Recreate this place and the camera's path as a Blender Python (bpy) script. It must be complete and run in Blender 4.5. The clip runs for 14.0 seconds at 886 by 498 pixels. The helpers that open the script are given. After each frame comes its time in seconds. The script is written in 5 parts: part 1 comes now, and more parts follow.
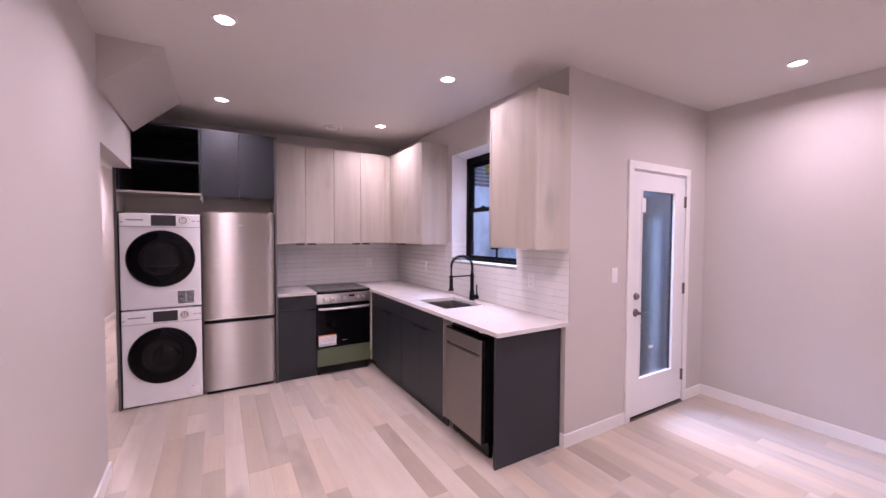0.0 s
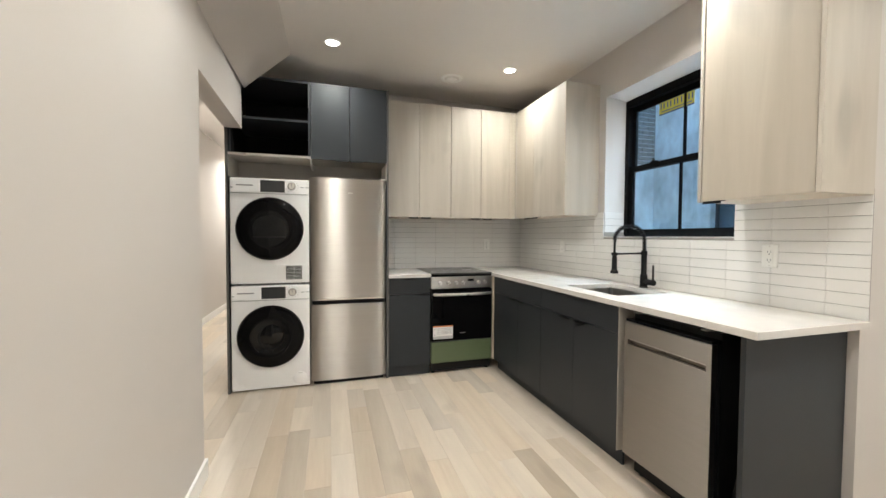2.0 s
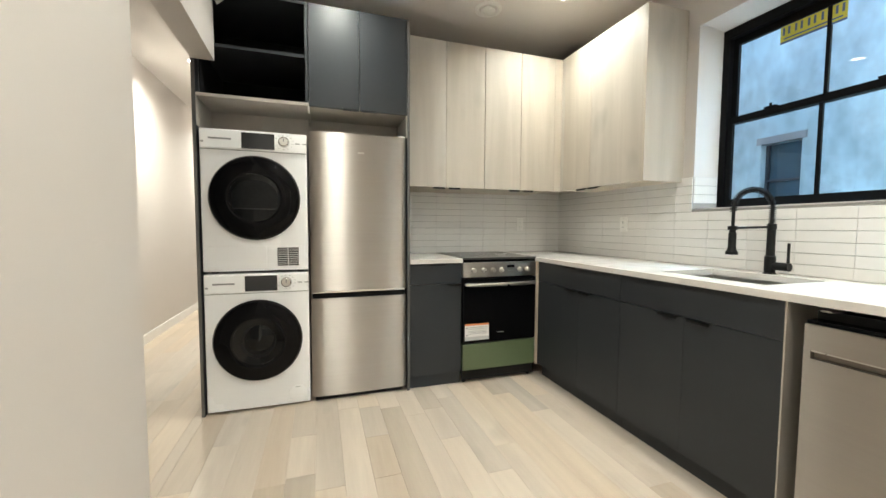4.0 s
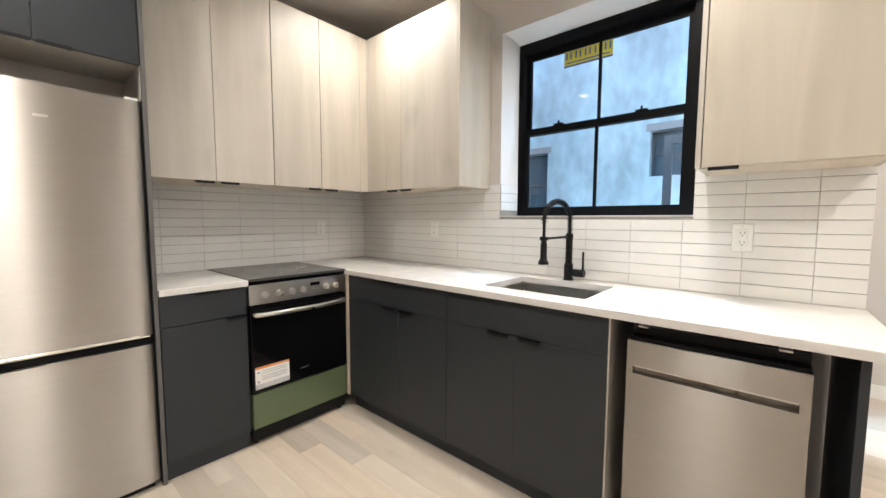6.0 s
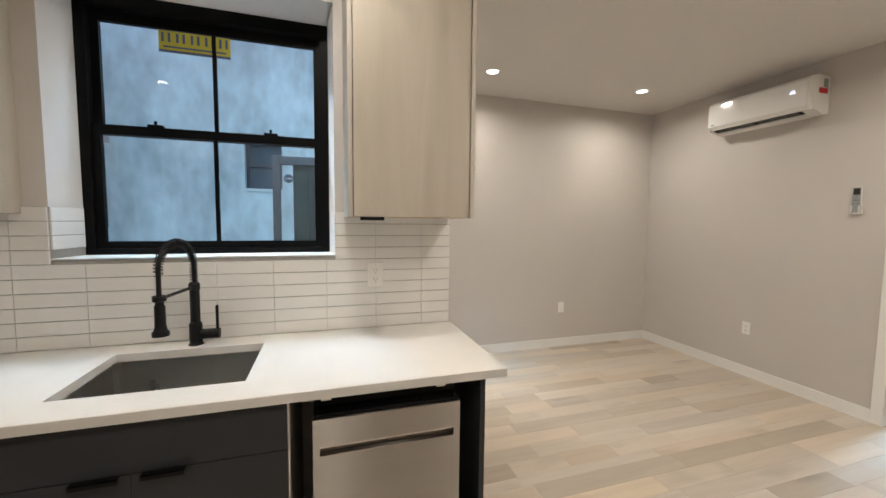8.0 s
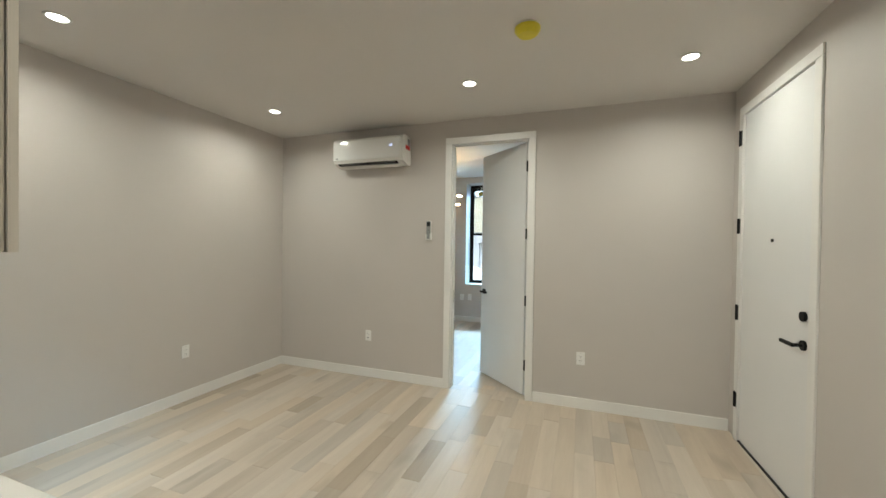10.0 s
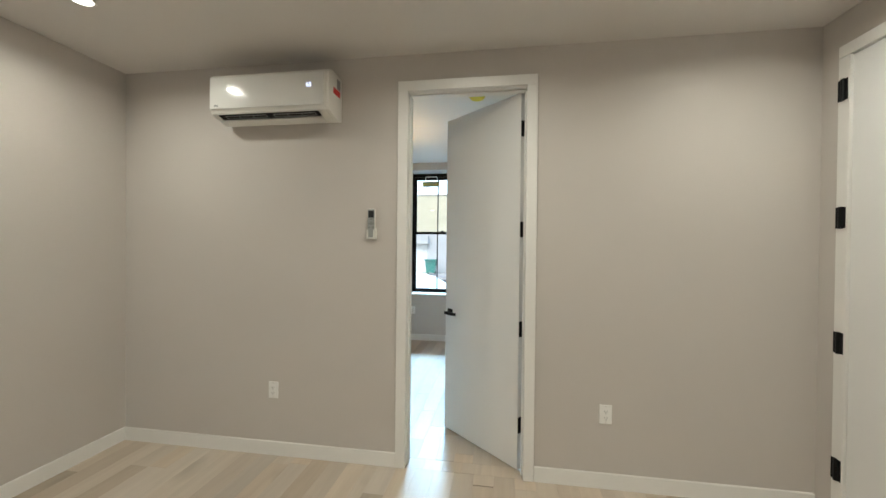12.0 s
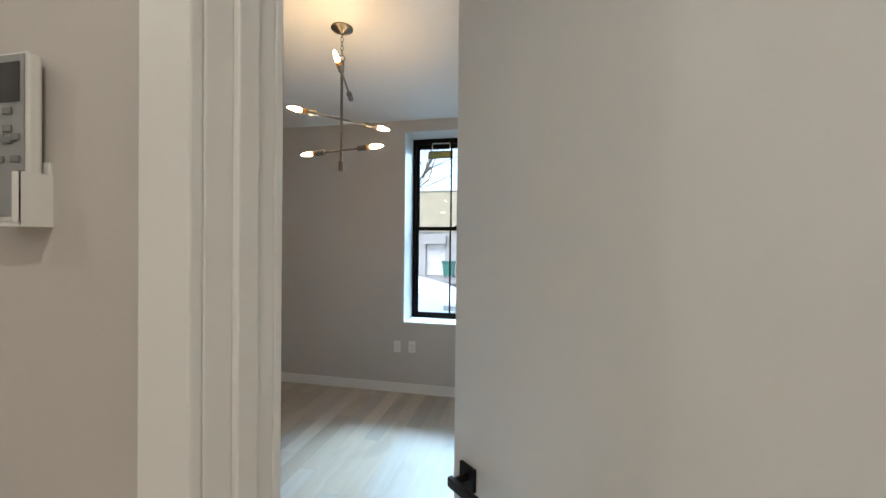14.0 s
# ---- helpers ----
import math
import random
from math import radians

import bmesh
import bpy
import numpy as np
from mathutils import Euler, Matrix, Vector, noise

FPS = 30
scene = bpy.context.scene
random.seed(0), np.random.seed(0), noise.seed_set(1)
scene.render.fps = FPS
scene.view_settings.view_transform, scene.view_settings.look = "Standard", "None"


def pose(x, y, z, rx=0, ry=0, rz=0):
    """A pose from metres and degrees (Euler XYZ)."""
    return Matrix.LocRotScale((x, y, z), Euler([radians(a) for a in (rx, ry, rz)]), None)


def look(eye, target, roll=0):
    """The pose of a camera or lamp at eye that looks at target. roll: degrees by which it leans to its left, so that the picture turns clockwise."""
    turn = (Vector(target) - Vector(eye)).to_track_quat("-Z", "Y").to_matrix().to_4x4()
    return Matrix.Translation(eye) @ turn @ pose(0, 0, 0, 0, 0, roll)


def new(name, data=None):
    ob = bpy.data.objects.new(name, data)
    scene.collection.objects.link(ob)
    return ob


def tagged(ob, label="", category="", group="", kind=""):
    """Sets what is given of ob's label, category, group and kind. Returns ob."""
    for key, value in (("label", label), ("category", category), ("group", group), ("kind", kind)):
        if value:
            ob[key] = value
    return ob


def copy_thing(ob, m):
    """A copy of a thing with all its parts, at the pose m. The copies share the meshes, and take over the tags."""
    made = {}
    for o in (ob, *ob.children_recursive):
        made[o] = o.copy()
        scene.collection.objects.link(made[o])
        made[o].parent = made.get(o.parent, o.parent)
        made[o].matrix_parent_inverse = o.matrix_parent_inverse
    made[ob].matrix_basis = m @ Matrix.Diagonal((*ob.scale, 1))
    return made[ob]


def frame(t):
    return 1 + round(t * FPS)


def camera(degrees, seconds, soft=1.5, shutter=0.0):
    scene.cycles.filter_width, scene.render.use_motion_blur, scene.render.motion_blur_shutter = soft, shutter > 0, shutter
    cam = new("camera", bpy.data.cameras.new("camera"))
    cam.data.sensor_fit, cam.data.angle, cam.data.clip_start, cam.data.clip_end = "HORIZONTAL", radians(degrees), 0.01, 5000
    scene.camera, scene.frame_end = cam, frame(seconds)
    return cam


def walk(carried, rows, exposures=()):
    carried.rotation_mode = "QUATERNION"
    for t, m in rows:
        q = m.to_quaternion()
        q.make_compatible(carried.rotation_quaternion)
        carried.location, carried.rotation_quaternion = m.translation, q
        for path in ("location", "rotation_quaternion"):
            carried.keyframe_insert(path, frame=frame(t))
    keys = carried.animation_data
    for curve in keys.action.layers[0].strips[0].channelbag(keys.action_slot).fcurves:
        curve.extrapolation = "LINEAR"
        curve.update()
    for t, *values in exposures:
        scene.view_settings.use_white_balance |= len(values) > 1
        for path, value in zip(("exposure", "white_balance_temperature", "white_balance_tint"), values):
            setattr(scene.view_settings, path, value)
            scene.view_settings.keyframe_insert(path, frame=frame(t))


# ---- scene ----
cam = camera(98.9, 14.0)
PATH = [
    (0, (1.502, 0.794, 1.517), (2.517, 2.516, 1.449), 0.2),
    (0.5, (1.567, 0.988, 1.472), (2.313, 2.843, 1.404), 0.3),
    (1, (1.549, 1.188, 1.401), (2.216, 3.072, 1.332), 0.4),
    (1.5, (1.539, 1.394, 1.323), (2.184, 3.286, 1.257), 0.3),
    (2, (1.508, 1.659, 1.252), (2.082, 3.574, 1.187), 0.3),
    (2.2, (1.469, 1.765, 1.236), (2.031, 3.683, 1.159), 0.3),
    (4.3, (1.403, 2.514, 1.137), (2.053, 4.401, 1.01), 0.2),
    (4.5, (1.387, 2.563, 1.149), (2.12, 4.419, 1.012), 0.2),
    (5, (1.363, 2.677, 1.178), (2.363, 4.403, 1.033), 0.1),
    (5.5, (1.463, 2.782, 1.207), (2.701, 4.345, 1.054), 0.1),
    (6, (1.578, 2.9, 1.236), (3.081, 4.21, 1.081), 0.2),
    (6.5, (1.646, 3.022, 1.279), (3.419, 3.936, 1.134), 0.3),
    (7, (1.723, 3.087, 1.325), (3.671, 3.518, 1.185), 0.4),
    (7.5, (1.788, 3.157, 1.372), (3.781, 3.075, 1.228), 0.5),
    (8, (1.829, 3.223, 1.418), (3.733, 2.628, 1.271), 0.6),
    (8.5, (1.869, 3.305, 1.448), (3.508, 2.166, 1.322), 0.8),
    (9, (1.917, 3.306, 1.453), (3.177, 1.756, 1.354), 0.9),
    (9.2, (1.955, 3.272, 1.46), (3.062, 1.609, 1.37), 0.9),
    (11.3, (2.526, 2.538, 1.461), (2.963, 0.586, 1.459), 0.7),
    (11.5, (2.602, 2.376, 1.461), (3.011, 0.418, 1.455), 0.8),
    (12, (2.751, 1.889, 1.462), (3.056, -0.087, 1.445), 0.6),
    (12.5, (2.846, 1.374, 1.465), (3.042, -0.616, 1.444), 0.6),
    (13, (2.914, 0.811, 1.456), (3.122, -1.178, 1.434), 0.7),
    (13.5, (2.972, 0.297, 1.473), (3.193, -1.691, 1.45), 0.5),
    (14, (3.027, -0.184, 1.485), (3.435, -2.141, 1.467), 0.6),
]
walk(cam, [(t, look(eye, target, roll)) for t, eye, target, roll in PATH],
     [(0.0, 2.62, 6150, 54), (0.6, 2.72, 6100, 32), (1.2, 2.86, 6250, 13), (2.0, 2.9, 6350, 8), (4.5, 3.15, 6450, 4), (5.5, 3.18, 6450, 12), (6.2, 3.05, 6500, 11),
      (7.5, 2.53, 6550, 10), (8.5, 2.17, 7200, 14), (9.2, 2.17, 6850, 4), (11.5, 2.1, 6400, 1), (12.2, 2.13, 6850, 5), (12.7, 2.04, 7150, 7),
      (13.4, 1.8, 6900, 8), (14.0, 1.83, 6700, 9)])

# ---- light ----
world = bpy.data.worlds.new("sky")
scene.world = world
world.use_nodes = True
wn, wl = world.node_tree.nodes, world.node_tree.links
sky = wn.new("ShaderNodeTexSky")
sky.sky_type = "NISHITA"
sky.sun_disc = False
sky.sun_elevation, sky.sun_rotation = radians(48), radians(20)
wl.new(sky.outputs[0], wn["Background"].inputs[0])
wn["Background"].inputs[1].default_value = 0.15

sun = new("sun", bpy.data.lights.new("sun", "SUN"))
sun.data.energy, sun.data.angle, sun.data.color = 0.7, radians(30), (1, 0.97, 0.93)
sun.matrix_world = look((0, 0, 0), (-0.25, -0.7, -0.85))

CEIL = 2.705
LAMP_W, LAMP_C = 1.85, (1.0, 0.965, 0.88)
# last two are unseen, in the passage; the nearer is added to brighten it
DOWNLIGHTS = [(1.535, 4.67), (3.02, 4.705), (3.007, 3.285), (1.542, 3.238),
              (4.89, 0.245), (2.958, 0.274), (1.48, 0.225), (4.91, 1.83), (1.52, 1.81), (2.98, 1.82), (0.3, 6.7), (0.3, 8.9)]


def disk_lamp(x, y, z, watts, colour, size, beam):
    d = bpy.data.lights.new("downlight_lamp", "AREA")
    d.shape, d.size, d.energy, d.color, d.spread = "DISK", size, watts, colour, radians(beam)
    new("downlight_lamp", d).location = (x, y, z)


for x, y in DOWNLIGHTS:
    disk_lamp(x, y, CEIL - 0.012, LAMP_W * (2.2 if x < 1 else 0.82 if y > 4.5 else 0.88 if y > 3 else 1.06), LAMP_C, 0.085, 142 if y > 3 else 162)


# added lamps in place of sky light at the openings, above line of sight
def sky_lamp(eye, target, w, h, watts):
    d = bpy.data.lights.new("sky_fill_lamp", "AREA")
    d.shape, d.size, d.size_y, d.energy, d.color = "RECTANGLE", w, h, watts, (0.42, 0.71, 1.0)
    new("sky_fill_lamp", d).matrix_world = look(eye, target)


sky_lamp((3.78, -8.6, 4.75), (3.78, -3.9, 1.7), 2.4, 1.2, 250)
sky_lamp((1.77, -8.6, 4.75), (1.77, -3.9, 1.7), 2.4, 1.2, 250)
sky_lamp((4.40, 3.8, 3.2), (4.76, 2.68, 1.0), 0.45, 0.45, 14)


# ---- materials ----
def mat(name, colour, rough=0.5, metal=0.0, var=0.06, scale=6.0, fine=60.0, bump=0.02, coat=0.0, spec=0.5, stretch=(1, 1, 1), aniso=0.0, rvar=0.08):
    """A painted or plain surface with variation at two scales, in world metres."""
    m = bpy.data.materials.new(name)
    m.use_nodes = True
    n, l = m.node_tree.nodes, m.node_tree.links
    b = n["Principled BSDF"]
    geo = n.new("ShaderNodeNewGeometry")
    mp = n.new("ShaderNodeMapping")
    mp.inputs["Scale"].default_value = stretch
    l.new(geo.outputs["Position"], mp.inputs["Vector"])
    big, small = n.new("ShaderNodeTexNoise"), n.new("ShaderNodeTexNoise")
    big.inputs["Scale"].default_value, small.inputs["Scale"].default_value = scale, fine
    big.inputs["Detail"].default_value = 4
    small.inputs["Detail"].default_value = 3
    for t in (big, small):
        l.new(mp.outputs[0], t.inputs["Vector"])
    mix = n.new("ShaderNodeMath")
    mix.operation = "MULTIPLY_ADD"
    l.new(small.outputs["Fac"], mix.inputs[0])
    mix.inputs[1].default_value = 0.4
    l.new(big.outputs["Fac"], mix.inputs[2])
    ramp = n.new("ShaderNodeMapRange")
    ramp.inputs["From Min"].default_value, ramp.inputs["From Max"].default_value = 0.4, 1.0
    ramp.inputs["To Min"].default_value, ramp.inputs["To Max"].default_value = 1 - var, 1 + var
    l.new(mix.outputs[0], ramp.inputs["Value"])
    hsv = n.new("ShaderNodeHueSaturation")
    hsv.inputs["Color"].default_value = (*colour, 1)
    l.new(ramp.outputs[0], hsv.inputs["Value"])
    l.new(hsv.outputs[0], b.inputs["Base Color"])
    rr = n.new("ShaderNodeMapRange")
    rr.inputs["To Min"].default_value, rr.inputs["To Max"].default_value = max(0.02, rough - rvar), rough + rvar
    l.new(big.outputs["Fac"], rr.inputs["Value"])
    l.new(rr.outputs[0], b.inputs["Roughness"])
    b.inputs["Metallic"].default_value = metal
    b.inputs["Coat Weight"].default_value = coat
    b.inputs["Specular IOR Level"].default_value = spec
    if aniso:
        b.inputs["Anisotropic"].default_value = aniso
        b.inputs["Anisotropic Rotation"].default_value = 0.25
        tan = n.new("ShaderNodeTangent")
        tan.direction_type, tan.axis = "RADIAL", "Z"
        l.new(tan.outputs[0], b.inputs["Tangent"])
    if bump:
        bp = n.new("ShaderNodeBump")
        bp.inputs["Strength"].default_value = bump
        bp.inputs["Distance"].default_value = 0.01
        l.new(small.outputs["Fac"], bp.inputs["Height"])
        l.new(bp.outputs[0], b.inputs["Normal"])
    return m


def glow(name, colour, strength):
    m = bpy.data.materials.new(name)
    m.use_nodes = True
    b = m.node_tree.nodes["Principled BSDF"]
    b.inputs["Base Color"].default_value = (0.8, 0.8, 0.8, 1)
    b.inputs["Emission Color"].default_value = (*colour, 1)
    b.inputs["Emission Strength"].default_value = strength
    return m


def glass(name, colour=(1, 1, 1), rough=0.0, ior=1.45):
    m = bpy.data.materials.new(name)
    m.use_nodes = True
    b = m.node_tree.nodes["Principled BSDF"]
    b.inputs["Base Color"].default_value = (*colour, 1)
    b.inputs["Roughness"].default_value, b.inputs["IOR"].default_value = rough, ior
    b.inputs["Transmission Weight"].default_value = 1
    return m


def wood(name, dark, light, axis, rnd=None, rough=0.45, spread=0.12, grain=1.0, skew=1.0, knot=(0.63, 0.76, 0.76)):
    """Wood with grain along one axis; rnd: 'object' or 'island' shifts the tone piece by piece."""
    m = bpy.data.materials.new(name)
    m.use_nodes = True
    n, l = m.node_tree.nodes, m.node_tree.links
    b = n["Principled BSDF"]
    geo = n.new("ShaderNodeNewGeometry")
    off = None
    if rnd == "object":
        off = n.new("ShaderNodeObjectInfo").outputs["Random"]
    elif rnd == "island":
        off = geo.outputs["Random Per Island"]
    mp = n.new("ShaderNodeMapping")
    sc = [9.0, 9.0, 9.0]
    sc[axis] = 0.7
    mp.inputs["Scale"].default_value = sc
    add = n.new("ShaderNodeVectorMath")
    add.operation = "ADD"
    l.new(geo.outputs["Position"], add.inputs[0])
    if off:
        cx = n.new("ShaderNodeCombineXYZ")
        mu = n.new("ShaderNodeMath")
        mu.operation = "MULTIPLY"
        mu.inputs[1].default_value = 37.0
        l.new(off, mu.inputs[0])
        for k in range(3):
            l.new(mu.outputs[0], cx.inputs[k])
        l.new(cx.outputs[0], add.inputs[1])
    l.new(add.outputs[0], mp.inputs["Vector"])
    bands, fibre, knots = n.new("ShaderNodeTexNoise"), n.new("ShaderNodeTexNoise"), n.new("ShaderNodeTexNoise")
    bands.inputs["Scale"].default_value, bands.inputs["Detail"].default_value, bands.inputs["Distortion"].default_value = 1.1, 5, 0.6
    fibre.inputs["Scale"].default_value, fibre.inputs["Detail"].default_value = 9.0, 4
    knots.inputs["Scale"].default_value = 3.3
    for t in (bands, fibre):
        l.new(mp.outputs[0], t.inputs["Vector"])
    mk = n.new("ShaderNodeMapping")
    ks = [1.0, 1.0, 1.0]
    ks[axis] = 0.45
    mk.inputs["Scale"].default_value = ks
    l.new(add.outputs[0], mk.inputs["Vector"])
    l.new(mk.outputs[0], knots.inputs["Vector"])
    f1 = n.new("ShaderNodeMath")
    f1.operation = "MULTIPLY_ADD"
    l.new(fibre.outputs["Fac"], f1.inputs[0])
    f1.inputs[1].default_value = 0.45 * grain
    l.new(bands.outputs["Fac"], f1.inputs[2])
    cr = n.new("ShaderNodeValToRGB")
    cr.color_ramp.elements[0].position, cr.color_ramp.elements[1].position = 0.42, 0.92
    cr.color_ramp.elements[0].color, cr.color_ramp.elements[1].color = (*dark, 1), (*light, 1)
    l.new(f1.outputs[0], cr.inputs[0])
    kn = n.new("ShaderNodeMapRange")
    kn.inputs["From Min"].default_value, kn.inputs["From Max"].default_value = knot[0], knot[1]
    kn.inputs["To Min"].default_value, kn.inputs["To Max"].default_value = 1.0, knot[2]
    l.new(knots.outputs["Fac"], kn.inputs["Value"])
    hsv = n.new("ShaderNodeHueSaturation")
    l.new(cr.outputs[0], hsv.inputs["Color"])
    if off:
        mr = n.new("ShaderNodeMapRange")
        mr.inputs["To Min"].default_value, mr.inputs["To Max"].default_value = 1 - spread, 1 + spread * 0.7
        pw = n.new("ShaderNodeMath")
        pw.operation = "POWER"
        pw.inputs[1].default_value = skew
        l.new(off, pw.inputs[0])
        l.new(pw.outputs[0], mr.inputs["Value"])
        mm = n.new("ShaderNodeMath")
        mm.operation = "MULTIPLY"
        l.new(mr.outputs[0], mm.inputs[0])
        l.new(kn.outputs[0], mm.inputs[1])
        l.new(mm.outputs[0], hsv.inputs["Value"])
        ms = n.new("ShaderNodeMapRange")
        ms.inputs["To Min"].default_value, ms.inputs["To Max"].default_value = 1.15, 0.75
        fr = n.new("ShaderNodeMath")
        fr.operation = "FRACT"
        m7 = n.new("ShaderNodeMath")
        m7.operation = "MULTIPLY"
        m7.inputs[1].default_value = 7.3
        l.new(off, m7.inputs[0])
        l.new(m7.outputs[0], fr.inputs[0])
        l.new(fr.outputs[0], ms.inputs["Value"])
        l.new(ms.outputs[0], hsv.inputs["Saturation"])
    else:
        l.new(kn.outputs[0], hsv.inputs["Value"])
    l.new(hsv.outputs[0], b.inputs["Base Color"])
    rr = n.new("ShaderNodeMapRange")
    rr.inputs["To Min"].default_value, rr.inputs["To Max"].default_value = rough - 0.08, rough + 0.1
    l.new(bands.outputs["Fac"], rr.inputs["Value"])
    l.new(rr.outputs[0], b.inputs["Roughness"])
    bp = n.new("ShaderNodeBump")
    bp.inputs["Strength"].default_value, bp.inputs["Distance"].default_value = 0.06, 0.004
    l.new(fibre.outputs["Fac"], bp.inputs["Height"])
    l.new(bp.outputs[0], b.inputs["Normal"])
    return m


M_WALL = mat("wall_paint", (0.563, 0.527, 0.498), 0.55, var=0.025, scale=1.6, fine=260, bump=0.05)
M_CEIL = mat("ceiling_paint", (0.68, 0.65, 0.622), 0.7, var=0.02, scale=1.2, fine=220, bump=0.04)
M_TRIM = mat("white_trim_paint", (0.8, 0.79, 0.77), 0.35, var=0.02, scale=3, fine=120, bump=0.02)
M_DOOR = mat("white_door_paint", (0.78, 0.78, 0.78), 0.38, var=0.02, scale=2, fine=140, bump=0.03)
M_FLOOR = wood("bleached_oak_plank", (0.43, 0.36, 0.289), (0.53, 0.454, 0.371), 1, "object", 0.42, 0.26, 0.6, 0.45)
M_FLOOR_I = wood("bleached_oak_floor", (0.43, 0.36, 0.289), (0.53, 0.454, 0.371), 1, "island", 0.42, 0.26, 0.6, 0.45)
M_SUB = mat("floor_joint", (0.4, 0.33, 0.27), 0.8)
M_UPPER = wood("pale_ash_laminate", (0.44, 0.395, 0.335), (0.54, 0.495, 0.43), 2, "object", 0.5, 0.04, 0.28, 1.0, (0.6, 0.7, 0.8))
M_EDGE = wood("pale_ash_edge", (0.52, 0.44, 0.35), (0.66, 0.58, 0.48), 2, None, 0.5)
M_DARK = mat("graphite_laminate", (0.028, 0.0315, 0.036), 0.42, spec=0.3, var=0.08, scale=4, fine=90, bump=0.02)
# grey for light caught on dark laminate edges, painted as colour
M_EDGELIGHT = mat("edge_light_grey", (0.1, 0.097, 0.092), 0.5, var=0.08, scale=5)
# near-black copy of the graphite, with the shade of recesses in its colour
M_INSHADE = mat("dark_inner_shade", (0.008, 0.008, 0.009), 0.7, spec=0.15, var=0.1)
M_CARC = mat("grey_carcass_board", (0.42, 0.39, 0.35), 0.55, var=0.06, scale=5, fine=90)
M_QUARTZ = mat("white_quartz", (0.64, 0.62, 0.59), 0.22, var=0.015, scale=9, fine=300, bump=0.0, spec=0.5)
M_TILE = mat("white_glazed_tile", (0.74, 0.725, 0.7), 0.16, var=0.03, scale=5, fine=30, bump=0.04, rvar=0.05)
M_GROUT = mat("grey_grout", (0.3, 0.285, 0.265), 0.85, var=0.1, scale=14, fine=200, bump=0.2)
M_STEEL = mat("brushed_stainless_steel", (0.42, 0.393, 0.36), 0.4, 1.0, var=0.03, scale=1.5, fine=14, bump=0.002, stretch=(0.6, 0.6, 45), aniso=1.0, rvar=0.04)
M_STEEL2 = mat("satin_steel", (0.62, 0.6, 0.57), 0.3, 1.0, var=0.05, scale=20, fine=100, bump=0.01)
M_SINK = mat("sink_steel", (0.52, 0.5, 0.47), 0.3, 1.0, var=0.06, scale=6, fine=50, bump=0.01)
M_WHITE = mat("white_enamel", (0.86, 0.865, 0.87), 0.25, var=0.012, scale=3, fine=80, bump=0.0, coat=0.2)
M_PLASTIC = mat("white_plastic", (0.78, 0.77, 0.74), 0.35, var=0.02, scale=10, fine=100, bump=0.01)
M_GREYP = mat("grey_plastic", (0.3, 0.31, 0.31), 0.4, var=0.05)
M_BUTTON = mat("grey_button_rubber", (0.2, 0.205, 0.205), 0.6)
M_GLOSSW = mat("glossy_white_plastic", (0.8, 0.8, 0.79), 0.1, var=0.01, scale=3, bump=0.0, rvar=0.03)
M_BLACK = mat("matt_black_metal", (0.004, 0.004, 0.0045), 0.42, spec=0.25, var=0.15, scale=30, fine=150, bump=0.02)
M_BLACKG = mat("black_glass", (0.003, 0.003, 0.0035), 0.04, spec=0.13, var=0.05, bump=0.0, rvar=0.02)
M_BLACKF = mat("black_window_paint", (0.003, 0.003, 0.0035), 0.45, spec=0.12, var=0.15, scale=12, fine=90, bump=0.03)
M_DISPLAY = mat("dark_display", (0.03, 0.03, 0.032), 0.15, var=0.05, bump=0.0)
M_CHROME = mat("chrome", (0.75, 0.75, 0.74), 0.12, 1.0, var=0.03, bump=0.0)
M_NICKEL = mat("brushed_nickel", (0.2, 0.18, 0.155), 0.3, 1.0, var=0.06, scale=30, fine=150, bump=0.01)
M_GREEN = mat("green_protective_film", (0.095, 0.13, 0.065), 0.32, var=0.08, scale=3, fine=40, bump=0.02, coat=0.3)
M_PAPER = mat("paper_label", (0.8, 0.79, 0.77), 0.6, var=0.03)
M_ORANGE = mat("orange_print", (0.75, 0.24, 0.06), 0.55)
M_PRINT = mat("grey_print", (0.25, 0.25, 0.26), 0.6)
M_RED = mat("red_sticker", (0.62, 0.03, 0.03), 0.5)
M_YELLOW = mat("yellow_cover", (0.72, 0.62, 0.03), 0.4, var=0.08, scale=20)
M_BLUE = mat("blue_print", (0.06, 0.1, 0.22), 0.55)
M_LENS = glow("downlight_lens", (1.0, 0.95, 0.88), 2.5)
M_BULB = glow("warm_bulb", (1.0, 0.66, 0.34), 46.0)
M_DIGIT = glow("display_digit", (0.55, 0.62, 1.0), 0.6)
M_SMOKE = mat("smoked_door_bowl", (0.005, 0.0055, 0.006), 0.07, spec=0.25, var=0.3, scale=14, bump=0.0)
M_BOWL = mat("grey_inner_bowl", (0.008, 0.0085, 0.009), 0.1, spec=0.2, var=0.4, scale=9, bump=0.0)
M_PANE = glass("window_glass", (0.97, 0.99, 1.0))
M_FILM = glass("filmed_glass", (0.66, 0.74, 0.75), 0.16)
# blue base colour paints the sky's reflection into this glass
M_YGLASS = mat("sky_tinted_glass", (0.05, 0.085, 0.11), 0.1, spec=0.7, var=0.3, scale=5, bump=0.0)
M_STICKER = mat("olive_yellow_sticker", (0.46, 0.43, 0.05), 0.45, var=0.06, scale=20)
M_PLATE = mat("white_wall_plate", (0.83, 0.825, 0.81), 0.3, var=0.01, scale=10)
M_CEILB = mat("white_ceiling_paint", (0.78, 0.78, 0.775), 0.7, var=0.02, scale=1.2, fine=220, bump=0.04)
M_BRASS = mat("amber_collar", (0.75, 0.36, 0.08), 0.3, 0.6)
